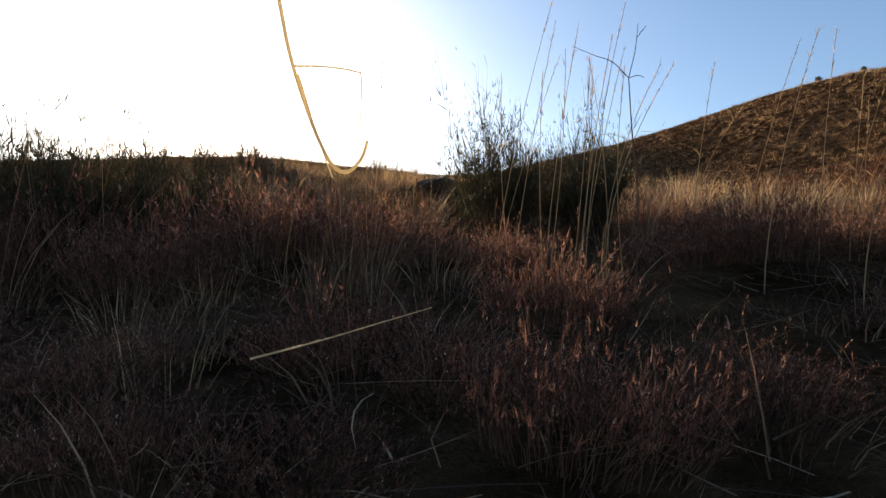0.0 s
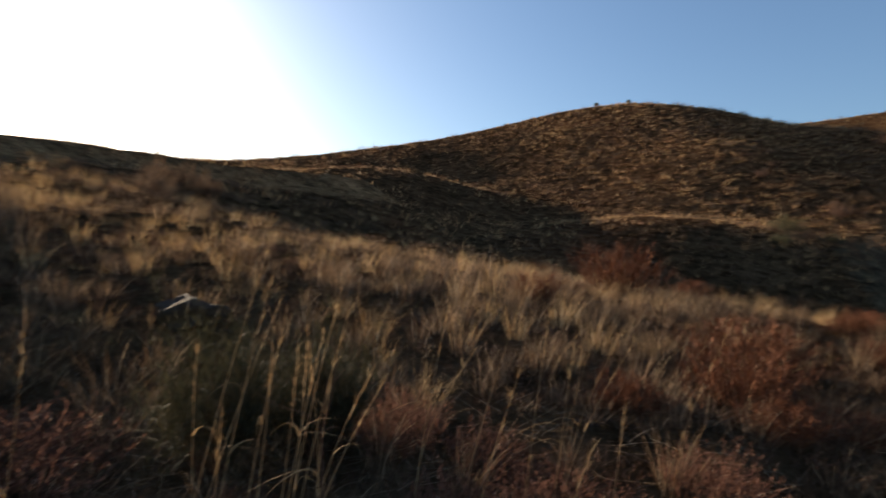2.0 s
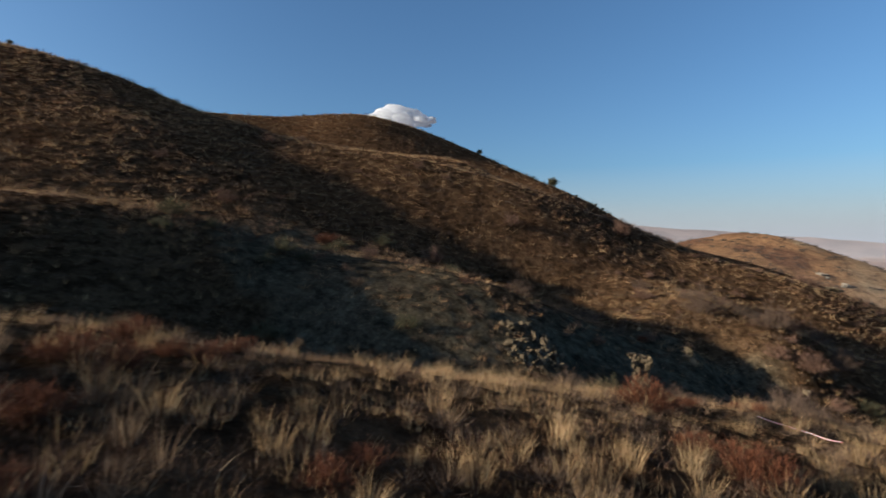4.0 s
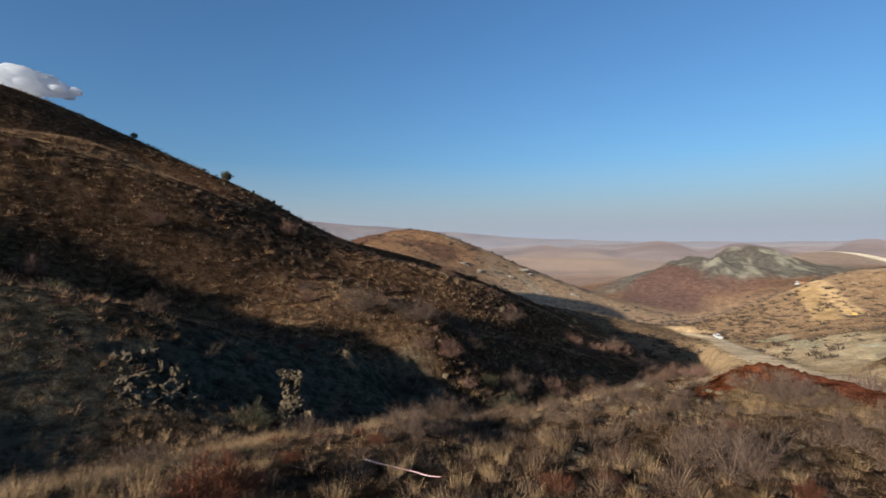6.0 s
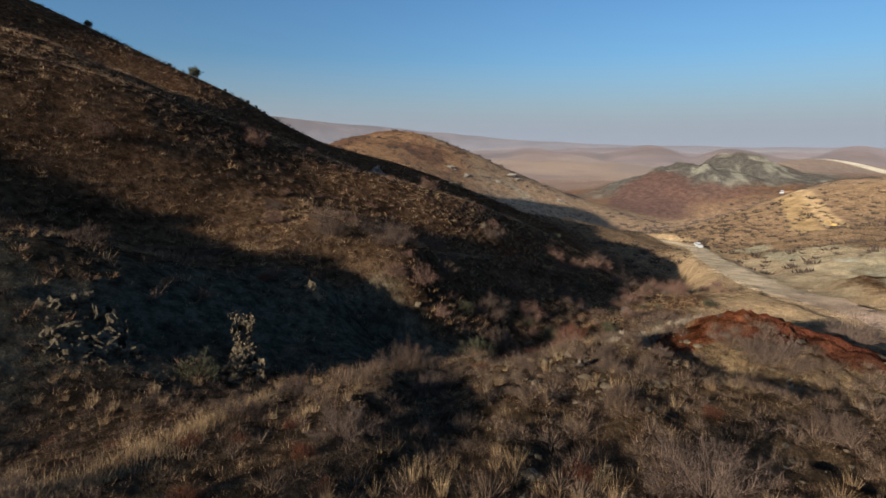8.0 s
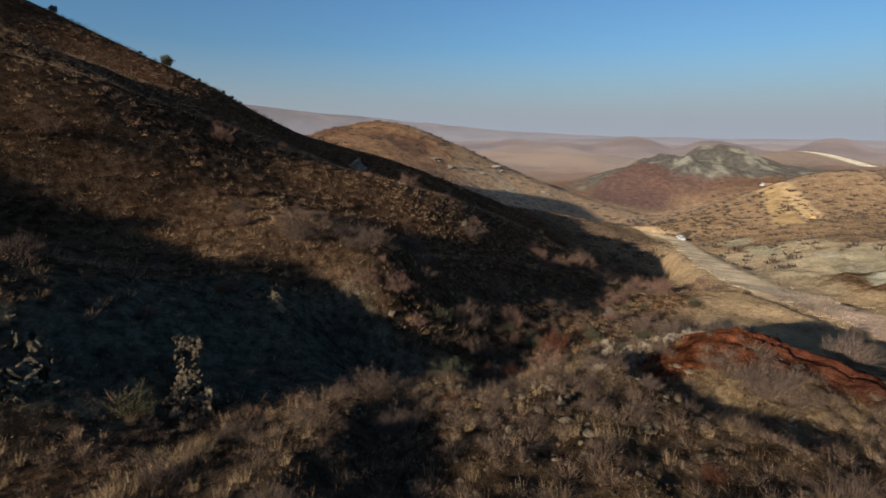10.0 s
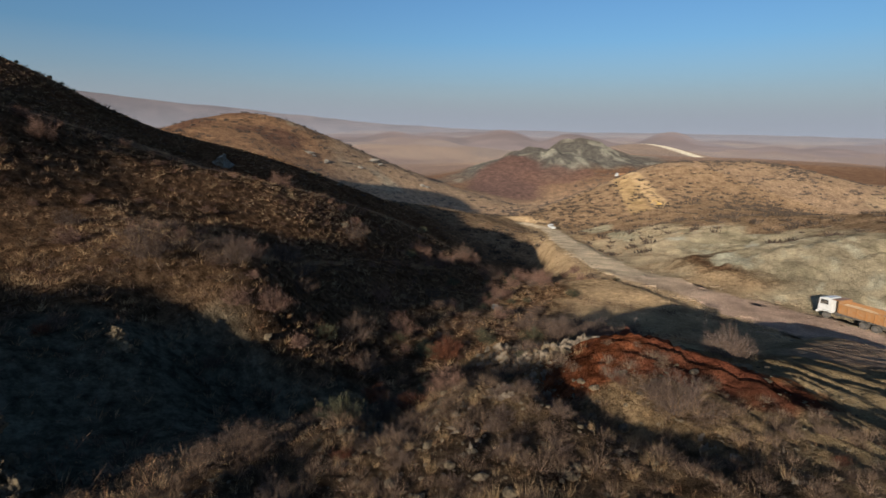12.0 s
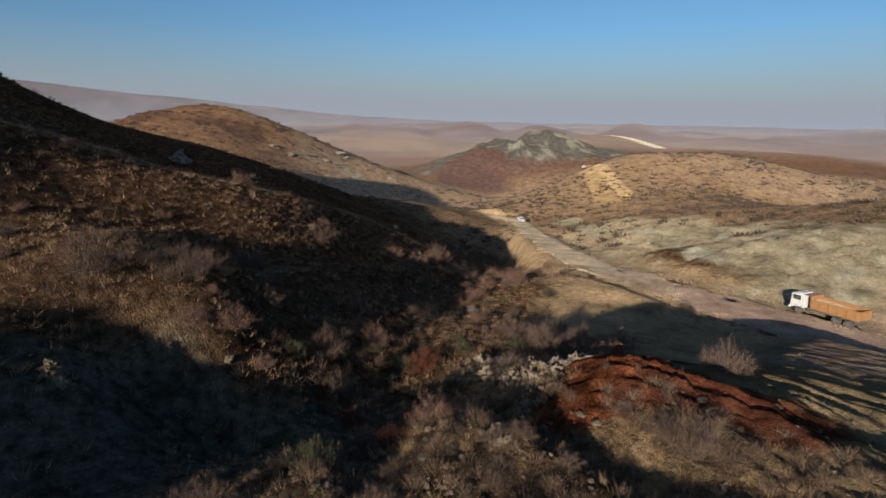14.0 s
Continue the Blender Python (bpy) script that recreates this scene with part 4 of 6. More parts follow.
def hillside_scrub():
    """Small dark bushes dotted over the hillsides."""
    rng = np.random.default_rng(5)
    pieces = []
    for count, x0, x1, y0, y1, tall, per in ((1500, 30, 110, -68, 80, 0.55, 60), (900, 80, 200, -30, 130, 0.9, 36), (300, -80, 60, 30, 120, 0.8, 40)):
        x, y = scatter(rng, count, x0, x1, y0, y1)
        x, y = keep_some(rng, x, y, 12, 0.1, 89)
        pieces.append(tufts(rng, x, y, per, tall * rng.uniform(0.5, 1.4, len(x)), tall * 0.7, tall * 0.06, 1.0, 0.5, 1, (0, 0)))
    ob = stuff("hillside_scrub", pieces, HEATH, "small brown leafless bushes dotted over the hillside")
    return tagged(ob, category="scrub")


def valley_scrub():
    """Dark shrubs on the tan slopes over the road."""
    rng = np.random.default_rng(6)
    pieces = []
    for count, x0, x1, y0, y1, tall, per in ((6500, 0, 300, -420, -170, 1.35, 26), (900, 0, 130, -185, -100, 1.1, 24), (1500, 290, 470, -260, -20, 1.5, 18), (900, 95, 200, -140, -20, 0.8, 18)):
        x, y = scatter(rng, count, x0, x1, y0, y1)
        x, y = keep_some(rng, x, y, 30, 0.15, 90)
        pieces.append(tufts(rng, x, y, per, tall * rng.uniform(0.4, 1.3, len(x)), tall * 0.75, tall * 0.32, 0.9, 0.5, 1, (0, 0)))
    ob = stuff("valley_scrub", pieces, DUSK_SCRUB, "dark low shrubs dotted over the tan valley slopes")
    return tagged(ob, category="scrub")


grass_by_start()
grass_of_slope()
grass_of_hillside()
tussocks_of_hillside()
low_cover()
cushion_plants()
hillside_scrub()
valley_scrub()


def place_on(x, y, turn=0.0, sink=0.02):
    return pose(x, y, height_at(x, y) - sink, 0, 0, turn)


def branching(rng, tall, wide, stems, twigs, thick, droop=0.08, low=0.22):
    """Stems that fan out to a rounded crown and fork into finer and finer twigs."""
    a = rng.uniform(0, 2 * math.pi, stems)
    tilt = np.arccos(rng.uniform(low, 1.0, stems))
    up = np.stack([np.cos(a) * np.sin(tilt), np.sin(a) * np.sin(tilt), np.cos(tilt)], 1)
    reach = 1 / np.sqrt((np.sin(tilt) / wide) ** 2 + (np.cos(tilt) / tall) ** 2)
    length = reach * rng.uniform(0.6, 0.84, stems) * (1 + 0.14 * np.sin(3 * a + 1))
    base = np.c_[np.stack([np.cos(a), np.sin(a)], 1) * 0.05 * wide, np.zeros(stems)]
    bend = np.c_[rng.normal(0, 0.14, (stems, 2)), np.full(stems, droop)]
    trunk = [blades(np.random.default_rng(k), base, up, length, np.full(stems, thick), bend, 4) for k in range(2)]
    who = rng.integers(0, stems, twigs)
    t = rng.uniform(0.25, 1.0, twigs) ** 0.8
    spot = base[who] + length[who, None] * (up[who] * t[:, None] + bend[who] * (t ** 2)[:, None])
    way = up[who] * 0.7 + rng.normal(0, 0.5, (twigs, 3)) + np.array([0, 0, 0.2])
    way /= np.linalg.norm(way, axis=1)[:, None]
    size = tall * rng.uniform(0.10, 0.28, twigs)
    pieces = [blades(rng, spot, way, size, np.full(twigs, thick * 0.5), rng.normal(0, 0.25, (twigs, 3)), 2)]
    for k in range(3):
        tip = spot + way * (size * rng.uniform(0.3, 0.95, twigs))[:, None]
        way2 = way + rng.normal(0, 0.6, (twigs, 3))
        pieces.append(blades(rng, tip, way2, size * (0.5 if k < 2 else 0.22), np.full(twigs, thick * (0.36 if k < 2 else 1.1)), rng.normal(0, 0.2, (twigs, 3)), 1))
    return joined(trunk), joined(pieces)


def shrub(name, seed, tall, wide, stems, twigs, thick, stem_material, twig_material, label, category="shrub", group=""):
    rng = np.random.default_rng(seed)
    thing = tagged(new(name), label, category, group)
    trunk, fine = branching(rng, tall, wide, stems, twigs, thick)
    part("stem_mass", mesh_of("stem_mass", *trunk, stem_material), None, thing)
    part("twig_mass", mesh_of("twig_mass", *fine, twig_material), None, thing)
    return thing


def place_shrubs(thing, spots, seed):
    """The first spot for the thing itself, copies at the others. Spots: x, y, scale."""
    rng = np.random.default_rng(seed)
    for k, (x, y, s) in enumerate(spots):
        m = place_on(x, y, float(rng.uniform(0, 360)), 0.05)
        ob = thing if k == 0 else copy_thing(thing, m)
        ob.matrix_basis = m @ Matrix.Diagonal((s, s, s * float(rng.uniform(0.85, 1.1)), 1))


# ---- shrubs ----
GREY_SPOTS = [(40.0, -22.2, 2.1), (30.4, -18.0, 1.6), (24.9, -14.7, 1.0), (28.4, -11.3, 2.0), (41.0, -13.2, 1.4), (46.6, -16.4, 3.1),
              (47.9, -11.9, 3.2), (64.6, -34.6, 3.1), (55.3, -38.9, 1.9), (33.8, -34.2, 2.4), (30.3, -34.4, 1.7), (22.2, -31.0, 2.0), (29.6, -35.7, 1.9),
              (32.4, -35.0, 1.8), (35.6, -36.1, 2.2), (40.6, -38.5, 2.8), (22.5, -4.6, 1.1), (18.4, -0.9, 0.9), (43.6, -23.4, 2.7),
              (20.9, -22.4, 0.9), (26.3, -29.0, 1.5), (27.6, -29.4, 1.3), (29.0, -30.6, 1.4), (55.6, -23.0, 2.8), (46.6, -21.0, 1.9), (71.1, -56.8, 3.4), (64.2, -56.1, 3.2), (40.1, 1.9, 1.8),
              (36.5, -37.5, 2.4), (34.0, -38.5, 2.0), (38.5, -42.5, 2.2)]
TWIGGY_SPOTS = [(14.6, -12.4, 2.0), (19.9, -21.9, 2.2), (19.0, -6.6, 1.2), (15.5, -17.7, 1.3)]
RUST_SPOTS = [(36.7, -21.0, 1.9), (40.3, -29.0, 3.0), (32.3, -16.0, 0.7), (19.8, -4.6, 0.5), (20.3, -5.7, 0.6), (18.3, -5.7, 0.6), (14.7, -9.3, 0.6),
              (13.2, -12.6, 0.7), (15.1, -2.4, 1.4), (12.6, -2.7, 0.8), (9.4, 4.8, 0.8), (10.9, 4.6, 0.8), (9.7, 9.1, 1.0), (11.3, -3.2, 1.2),
              (17.1, 3.7, 0.7), (5.6, 4.3, 1.6), (7.0, 8.1, 2.0), (4.6, 3.6, 1.2), (10.6, 5.1, 0.6), (41.5, 17.1, 2.1), (16.8, -5.8, 0.6), (6.6, 3.2, 0.8),
              (8.2, 1.4, 0.6), (12.0, -8.2, 0.7), (16.0, -10.6, 0.7), (29.4, -18.5, 1.8)]
BROWN_SPOTS = [(43.0, -17.4, 2.1), (41.2, -18.2, 1.4), (49.2, -18.6, 1.9), (43.2, -15.5, 1.7), (29.0, -20.0, 1.8), (45.0, -28.0, 2.4), (50.5, -30.0, 2.2),
               (52.0, -8.0, 1.8), (58.0, 4.0, 2.0), (48.0, 10.0, 2.0), (66.0, -8.0, 2.4), (74.0, -30.0, 2.6), (38.0, 12.0, 1.6)]
OLIVE_SPOTS = [(17.4, 9.0, 1.3), (18.3, 15.0, 2.0), (26.0, 13.0, 1.8), (30.0, 7.0, 1.6), (33.0, 16.0, 1.8), (32.0, -21.5, 1.8), (29.0, -15.0, 1.6)]

# more of each kind where the gully and the lower hillside are thick with brush
rng_brush = np.random.default_rng(55)


def brush(count, x0, x1, y0, y1, s0, s1):
    x, y = scatter(rng_brush, count, x0, x1, y0, y1)
    x, y = keep_some(rng_brush, x, y, 7, 0.3, 101)
    return [(float(a), float(b), float(s)) for a, b, s in zip(x, y, rng_brush.uniform(s0, s1, len(x)))]


GREY_SPOTS += brush(24, 46, 74, -74, -42, 0.9, 1.9) + brush(50, 29, 56, -46, 2, 0.7, 1.7) + brush(26, 21, 28, -19, -12.5, 0.4, 0.95)
TWIGGY_SPOTS += [(24.3, -10.9, 1.4), (26.6, -6.4, 1.0), (23.6, -18.9, 0.8), (22.4, -22.6, 0.7), (20.6, -17.0, 0.7)]
RUST_SPOTS += [(14.6, 23.4, 1.2), (4.5, 3.1, 0.8), (3.5, 3.7, 0.8), (5.2, 2.9, 0.72), (4.5, 7.0, 0.96), (15.6, 6.3, 0.88), (23.5, 4.8, 0.72), (9.2, 5.4, 1.04), (11.5, 6.7, 1.04), (7.8, 4.2, 0.8), (12.2, 5.0, 0.64), (8.8, 1.3, 0.56), (11.5, -3.2, 0.88), (15.4, -2.9, 0.8)]
RUST_SPOTS += brush(18, 11, 30, -24, 8, 0.4, 0.9) + brush(9, 29, 52, -44, 12, 0.6, 1.3)
BROWN_SPOTS += brush(60, 54, 70, -66, -46, 1.3, 2.8) + brush(90, 42, 78, -46, -8, 0.5, 1.15)
BROWN_SPOTS += brush(50, 38, 88, -50, 40, 0.7, 1.8) + brush(40, 48, 80, -76, -42, 0.9, 2.0)
OLIVE_SPOTS += brush(70, 29, 47, -36, 26, 0.9, 2.2) + brush(30, 48, 80, -76, -42, 0.9, 2.0) + brush(10, 20, 32, 8, 24, 0.8, 1.6)

BROWN_TWIG = straw_material("brown_twigs", [(0.0, (0.09, 0.05, 0.035)), (0.5, (0.17, 0.095, 0.065)), (1.0, (0.27, 0.165, 0.115))], 0.9, 0.12)
grey_shrub = shrub("bare_shrub", 11, 0.75, 0.66, 46, 1250, 0.011, TWIG, TWIG, "leafless grey-brown shrub with dense fine twigs on the slope", group="bare grey shrubs")
place_shrubs(grey_shrub, GREY_SPOTS, 1)
twiggy_shrub = shrub("twiggy_shrub", 12, 0.70, 0.78, 60, 1700, 0.008, TWIG, TWIG, "wide tangled shrub of bare pinkish-grey twigs", group="twiggy shrubs")
place_shrubs(twiggy_shrub, TWIGGY_SPOTS, 2)
rust_shrub = shrub("rust_shrub", 13, 0.55, 0.58, 60, 1050, 0.013, HEATH, RUST, "low rust-red dried shrub among straw grass", group="rust-red shrubs")
place_shrubs(rust_shrub, RUST_SPOTS, 3)
brown_shrub = shrub("brown_shrub", 14, 0.8, 0.66, 36, 850, 0.014, TWIG, BROWN_TWIG, "reddish-brown leafless shrub on the hillside", group="brown hillside shrubs")
place_shrubs(brown_shrub, BROWN_SPOTS, 4)
olive_shrub = shrub("olive_shrub", 15, 0.6, 0.66, 40, 950, 0.016, HEATH, OLIVE, "dark olive shrub in the shaded gully", group="olive shrubs")
place_shrubs(olive_shrub, OLIVE_SPOTS, 5)


# bushes along the skyline seen from the take-off spot
crest_bush = shrub("crest_bush", 16, 1.0, 0.62, 44, 1500, 0.013, HEATH, CUSHION, "dark dense twiggy bush on the skyline of the slope", group="bushes on the near skyline")
rng_crest = np.random.default_rng(56)
place_shrubs(crest_bush, [(-10.6 + 0.47 * k + float(rng_crest.normal(0, 0.12)), 9.6 + 0.1 * k + float(rng_crest.normal(0, 0.4)), float(rng_crest.uniform(0.75, 1.15))) for k in range(15)]
             + [(-3.0, 9.5, 0.7), (-2.2, 17.0, 1.0), (-1.9, 21.0, 1.3), (-2.7, 21.5, 1.2), (-4.2, 12.0, 0.8), (-6.0, 11.0, 0.8), (-1.2, 22.0, 1.0)], 6)


# ---- plants round the take-off spot ----
def heath_plant(seed, tall, wide, stems):
    """Dense upright stems from one crown, each with a pale dried flower head."""
    rng = np.random.default_rng(seed)
    thing = tagged(new("heath_plant"), "brown heath plant with upright stems and pale dried tips", "heath", "heath plants")
    a, r = rng.uniform(0, 2 * math.pi, stems), np.sqrt(rng.uniform(0, 1, stems))
    base = np.stack([np.cos(a) * r * wide * 0.36, np.sin(a) * r * wide * 0.36, np.zeros(stems)], 1)
    up = np.stack([np.cos(a) * r * 0.35, np.sin(a) * r * 0.35, np.ones(stems)], 1) + rng.normal(0, 0.07, (stems, 3))
    up /= np.linalg.norm(up, axis=1)[:, None]
    bend = rng.normal(0, 0.27, (stems, 3))
    length = tall * rng.uniform(0.6, 1.05, stems) * (1 - 0.3 * r)
    part("stem_mass", mesh_of("stem_mass", *blades(rng, base, up, length, np.full(stems, 0.0032), bend, 4), HEATH), None, thing)
    who = np.repeat(np.arange(stems), 16)
    t = rng.uniform(0.35, 1.0, len(who)) ** 0.8
    spot = base[who] + length[who, None] * (up[who] * t[:, None] + bend[who] * (t ** 2)[:, None])
    way = up[who] + rng.normal(0, 0.4, (len(who), 3))
    part("shoot_mass", mesh_of("shoot_mass", *blades(rng, spot, way, rng.uniform(0.014, 0.034, len(who)), np.full(len(who), 0.0062), way * 0, 1), HEATH_SHOOT), None, thing)
    tip = base + length[:, None] * (up + bend)
    who = np.repeat(np.flatnonzero(rng.uniform(0, 1, stems) < 0.28), 5)
    way = rng.normal(0, 0.5, (len(who), 3)) + (0, 0, 0.8)
    low = tip[who] - up[who] * rng.uniform(0, 0.05, (len(who), 1))
    tagged(part("flower_mass", mesh_of("flower_mass", *blades(rng, low, way, rng.uniform(0.006, 0.014, len(who)), np.full(len(who), 0.0045), way * 0, 1), HEATH_TIP), None, thing,
         "pale dried flower heads"), kind="stuff")
    return thing


heath_one = heath_plant(21, 0.50, 1.0, 520)
heath_two = heath_plant(22, 0.42, 0.8, 400)
HEATH_SPOTS = [(-3.1, 2.9, 1.35), (-2.3, 3.3, 1.45), (-1.25, 3.2, 1.4), (-0.3, 3.0, 1.15), (0.35, 2.75, 0.55), (1.55, 2.6, 0.95), (2.3, 2.75, 0.85), (-0.65, 3.7, 1.3), (-2.35, 2.75, 1.05), (-1.45, 2.55, 1.05), (-1.9, 2.0, 0.9), (-0.35, 1.75, 0.85), (0.4, 1.9, 0.6), (0.05, 1.45, 0.6), (-1.1, 1.55, 0.75),
               (-0.75, 1.2, 0.6), (0.3, 1.15, 0.6), (-0.3, 1.1, 0.6), (1.2, 2.6, 0.8), (2.0, 3.3, 0.7), (1.5, 3.6, 0.7), (0.5, 3.2, 0.5), (-0.9, 3.9, 1.0), (3.2, 2.6, 0.8), (-2.6, 4.2, 1.2),
               (-3.2, 3.4, 1.0), (0.8, 1.3, 0.45), (1.6, 1.7, 0.5), (-1.5, 1.2, 0.7), (-2.2, 1.7, 0.8), (1.25, 1.15, 0.38), (2.2, 2.0, 0.7)]
for k, (x, y, s) in enumerate(HEATH_SPOTS):
    m = place_on(x, y, 67.0 * k, 0.03)
    source = heath_two if k % 2 else heath_one
    ob = source if k < 2 else copy_thing(source, m)
    tilt = Matrix.Rotation(radians(9 * math.sin(k * 2.3)), 4, "X") @ Matrix.Rotation(radians(9 * math.cos(k * 3.1)), 4, "Y")
    ob.matrix_basis = m @ tilt @ Matrix.Diagonal((s * 1.1, s * 1.1, s * (0.78 + 0.2 * math.sin(k * 1.7)), 1))


def needle_bush(seed, tall, wide, label):
    """Upright dark bush: stems with short needles all along."""
    rng = np.random.default_rng(seed)
    thing = tagged(new("dark_bush"), label, "bush", "dark bushes by the start")
    (tv, tf), (fv, ff) = branching(rng, tall, wide * 0.55, 30, 420, 0.011, 0.05, 0.72)
    part("stem_mass", mesh_of("stem_mass", tv, tf, HEATH), None, thing)
    n = 3200
    spot = fv[rng.integers(0, len(fv), n)] + rng.normal(0, 0.008, (n, 3))
    way = np.c_[rng.normal(0, 0.35, (n, 2)), np.ones(n)]
    needles = blades(rng, spot, way, rng.uniform(0.02, 0.05, n), np.full(n, 0.006), way * 0, 1)
    verts, faces = joined([(fv, ff), needles])
    part("needle_mass", mesh_of("needle_mass", verts, faces, DARK_LEAF), None, thing)
    return thing


dark_bush = needle_bush(31, 1.2, 0.7, "dark upright needle-leaved bush against the bright sky")
for k, (x, y, s) in enumerate([(0.32, 3.55, 1.08), (0.52, 3.65, 0.8), (1.02, 3.6, 0.9), (0.85, 3.7, 0.7), (-2.75, 3.2, 1.08), (-2.45, 3.4, 1.05), (-2.2, 3.5, 1.02), (-1.95, 3.7, 0.96), (-3.0, 3.2, 1.15), (-1.7, 3.9, 0.92), (-3.3, 3.3, 1.1), (-2.6, 3.7, 1.05), (-3.15, 3.45, 1.15), (-2.05, 3.35, 0.85), (-2.9, 3.6, 1.1), (-2.35, 3.15, 0.95), (0.4, 3.5, 0.9), (0.95, 3.5, 0.8), (1.12, 3.7, 0.75)]):
    m = place_on(x, y, 50.0 * k, 0.03)
    ob = dark_bush if k == 0 else copy_thing(dark_bush, m)
    ob.matrix_basis = m @ Matrix.Diagonal((s * 0.85, s * 0.85, s, 1))


def tube(points, r0, r1, sides=5):
    """A tapering tube along a list of points."""
    pts = np.array(points, float)
    way = np.gradient(pts, axis=0)
    way /= np.linalg.norm(way, axis=1)[:, None]
    ref = np.array([0.31, 0.82, 0.48])
    u = np.cross(way, ref)
    u /= np.linalg.norm(u, axis=1)[:, None]
    v = np.cross(way, u)
    r = np.linspace(r0, r1, len(pts))[:, None, None]
    a = np.linspace(0, 2 * math.pi, sides, endpoint=False)
    ring = pts[:, None] + r * (u[:, None] * np.cos(a)[None, :, None] + v[:, None] * np.sin(a)[None, :, None])
    faces = []
    for i in range(len(pts) - 1):
        for k in range(sides):
            p, q = i * sides + k, i * sides + (k + 1) % sides
            faces += [(p, q, q + sides), (p, q + sides, p + sides)]
    return ring.reshape(-1, 3), np.array(faces)


def curve_points(points, steps=6):
    """A smooth line through the points given."""
    pts = [Vector(p) for p in points]
    pts = [pts[0] * 2 - pts[1]] + pts + [pts[-1] * 2 - pts[-2]]
    out = []
    for i in range(1, len(pts) - 2):
        p0, p1, p2, p3 = pts[i - 1:i + 3]
        for s in range(steps):
            t = s / steps
            out.append(0.5 * (2 * p1 + (p2 - p0) * t + (2 * p0 - 5 * p1 + 4 * p2 - p3) * t * t + (3 * p1 - p0 - 3 * p2 + p3) * t ** 3))
    return [tuple(p) for p in out] + [tuple(pts[-2])]


def bent_straw():
    """The thick broken straw that hangs across the sun."""
    thing = tagged(new("bent_straw"), "thick pale broken grass straw bent to a hook", "grass stalk")
    o = np.array([-0.36, 1.15, 0.0])
    stalk = [(-0.16, -1.5, -0.78), (-0.14, -1.3, 0.0), (-0.11, -0.9, 0.75), (-0.08, -0.4, 0.92), (-0.055, -0.05, 0.82), (-0.042, 0.05, 0.70), (0.0, 0.03, 0.52), (0.055, 0.01, 0.36), (0.105, 0.0, 0.255), (0.14, 0.01, 0.235), (0.17, 0.02, 0.265), (0.185, 0.02, 0.31)]
    part("straw", mesh_of("straw", *tube(curve_points([tuple(o + p) for p in stalk]), 0.0058, 0.0042), LIT_STRAW), None, thing)
    stalk = [(0.02, 0.03, 0.47), (0.03, 0.03, 0.44), (0.075, 0.01, 0.31), (0.11, 0.0, 0.22)]
    part("second_straw", mesh_of("second_straw", *tube(curve_points([tuple(o + p) for p in stalk]), 0.003, 0.0016), LIT_STRAW), None, thing)
    blade = [(0.015, 0.02, 0.485), (0.09, 0.0, 0.475), (0.16, -0.01, 0.46), (0.175, -0.01, 0.44), (0.172, -0.01, 0.30)]
    part("leaf", mesh_of("leaf", *tube(curve_points([tuple(o + p) for p in blade]), 0.003, 0.0012, 3), LIT_STRAW), None, thing)
    return thing


bent_straw()


def tall_stalk(seed, x, y, tall, lean, label="tall thin dry grass stalk with a fine seed head"):
    rng = np.random.default_rng(seed)
    z = height_at(x, y)
    a = rng.uniform(-0.4, 0.4)
    pts = [(x + lean * tall * t ** 1.6 + a * 0.1 * math.sin(3 * t), y + 0.1 * a * t, z - 0.03 + tall * t * (1 - 0.06 * abs(lean) * t)) for t in np.linspace(0, 1, 9)]
    pieces = [tube(pts, 0.0026, 0.0009, 4)]
    # seed head and one dry leaf
    top = np.array(pts[-3:])
    n = 26
    t = rng.uniform(0, 1, n)
    spot = top[0] + (top[2] - top[0]) * t[:, None]
    way = rng.normal(0, 0.35, (n, 3)) + (lean, 0, 1.0)
    pieces.append(blades(rng, spot, way, rng.uniform(0.015, 0.05, n), np.full(n, 0.003), way * 0, 1))
    k = int(rng.integers(3, 6))
    turn = rng.uniform(0, 2 * math.pi)
    leaf = np.array([[math.cos(turn) * 0.6, math.sin(turn) * 0.3, 0.8]])
    pieces.append(blades(rng, np.array([pts[k]]), leaf, np.array([0.28]), np.array([0.006]), np.array([[math.cos(turn) * 0.7, 0.0, -0.9]]), 5))
    verts, faces = joined(pieces)
    return tagged(new("tall_stalk", mesh_of("tall_stalk", verts, faces, PALE_STRAW)), label, "grass stalk", "tall dry stalks")


rng_stalks = np.random.default_rng(40)
for k in range(16):
    tall_stalk(100 + k, 0.35 + 0.5 * k / 16 + float(rng_stalks.normal(0, 0.06)), 2.3 + float(rng_stalks.uniform(0, 0.7)), float(rng_stalks.uniform(1.0, 1.55)), float(rng_stalks.normal(0.12, 0.12)))
for k in range(14):
    tall_stalk(130 + k, float(rng_stalks.uniform(1.3, 2.6)), float(rng_stalks.uniform(1.9, 3.0)), float(rng_stalks.uniform(0.8, 1.35)), float(rng_stalks.normal(0.25, 0.1)))
for k in range(8):
    tall_stalk(150 + k, float(rng_stalks.uniform(-2.6, -0.3)), float(rng_stalks.uniform(2.4, 4.0)), float(rng_stalks.uniform(0.8, 1.3)), float(rng_stalks.normal(0.05, 0.1)))


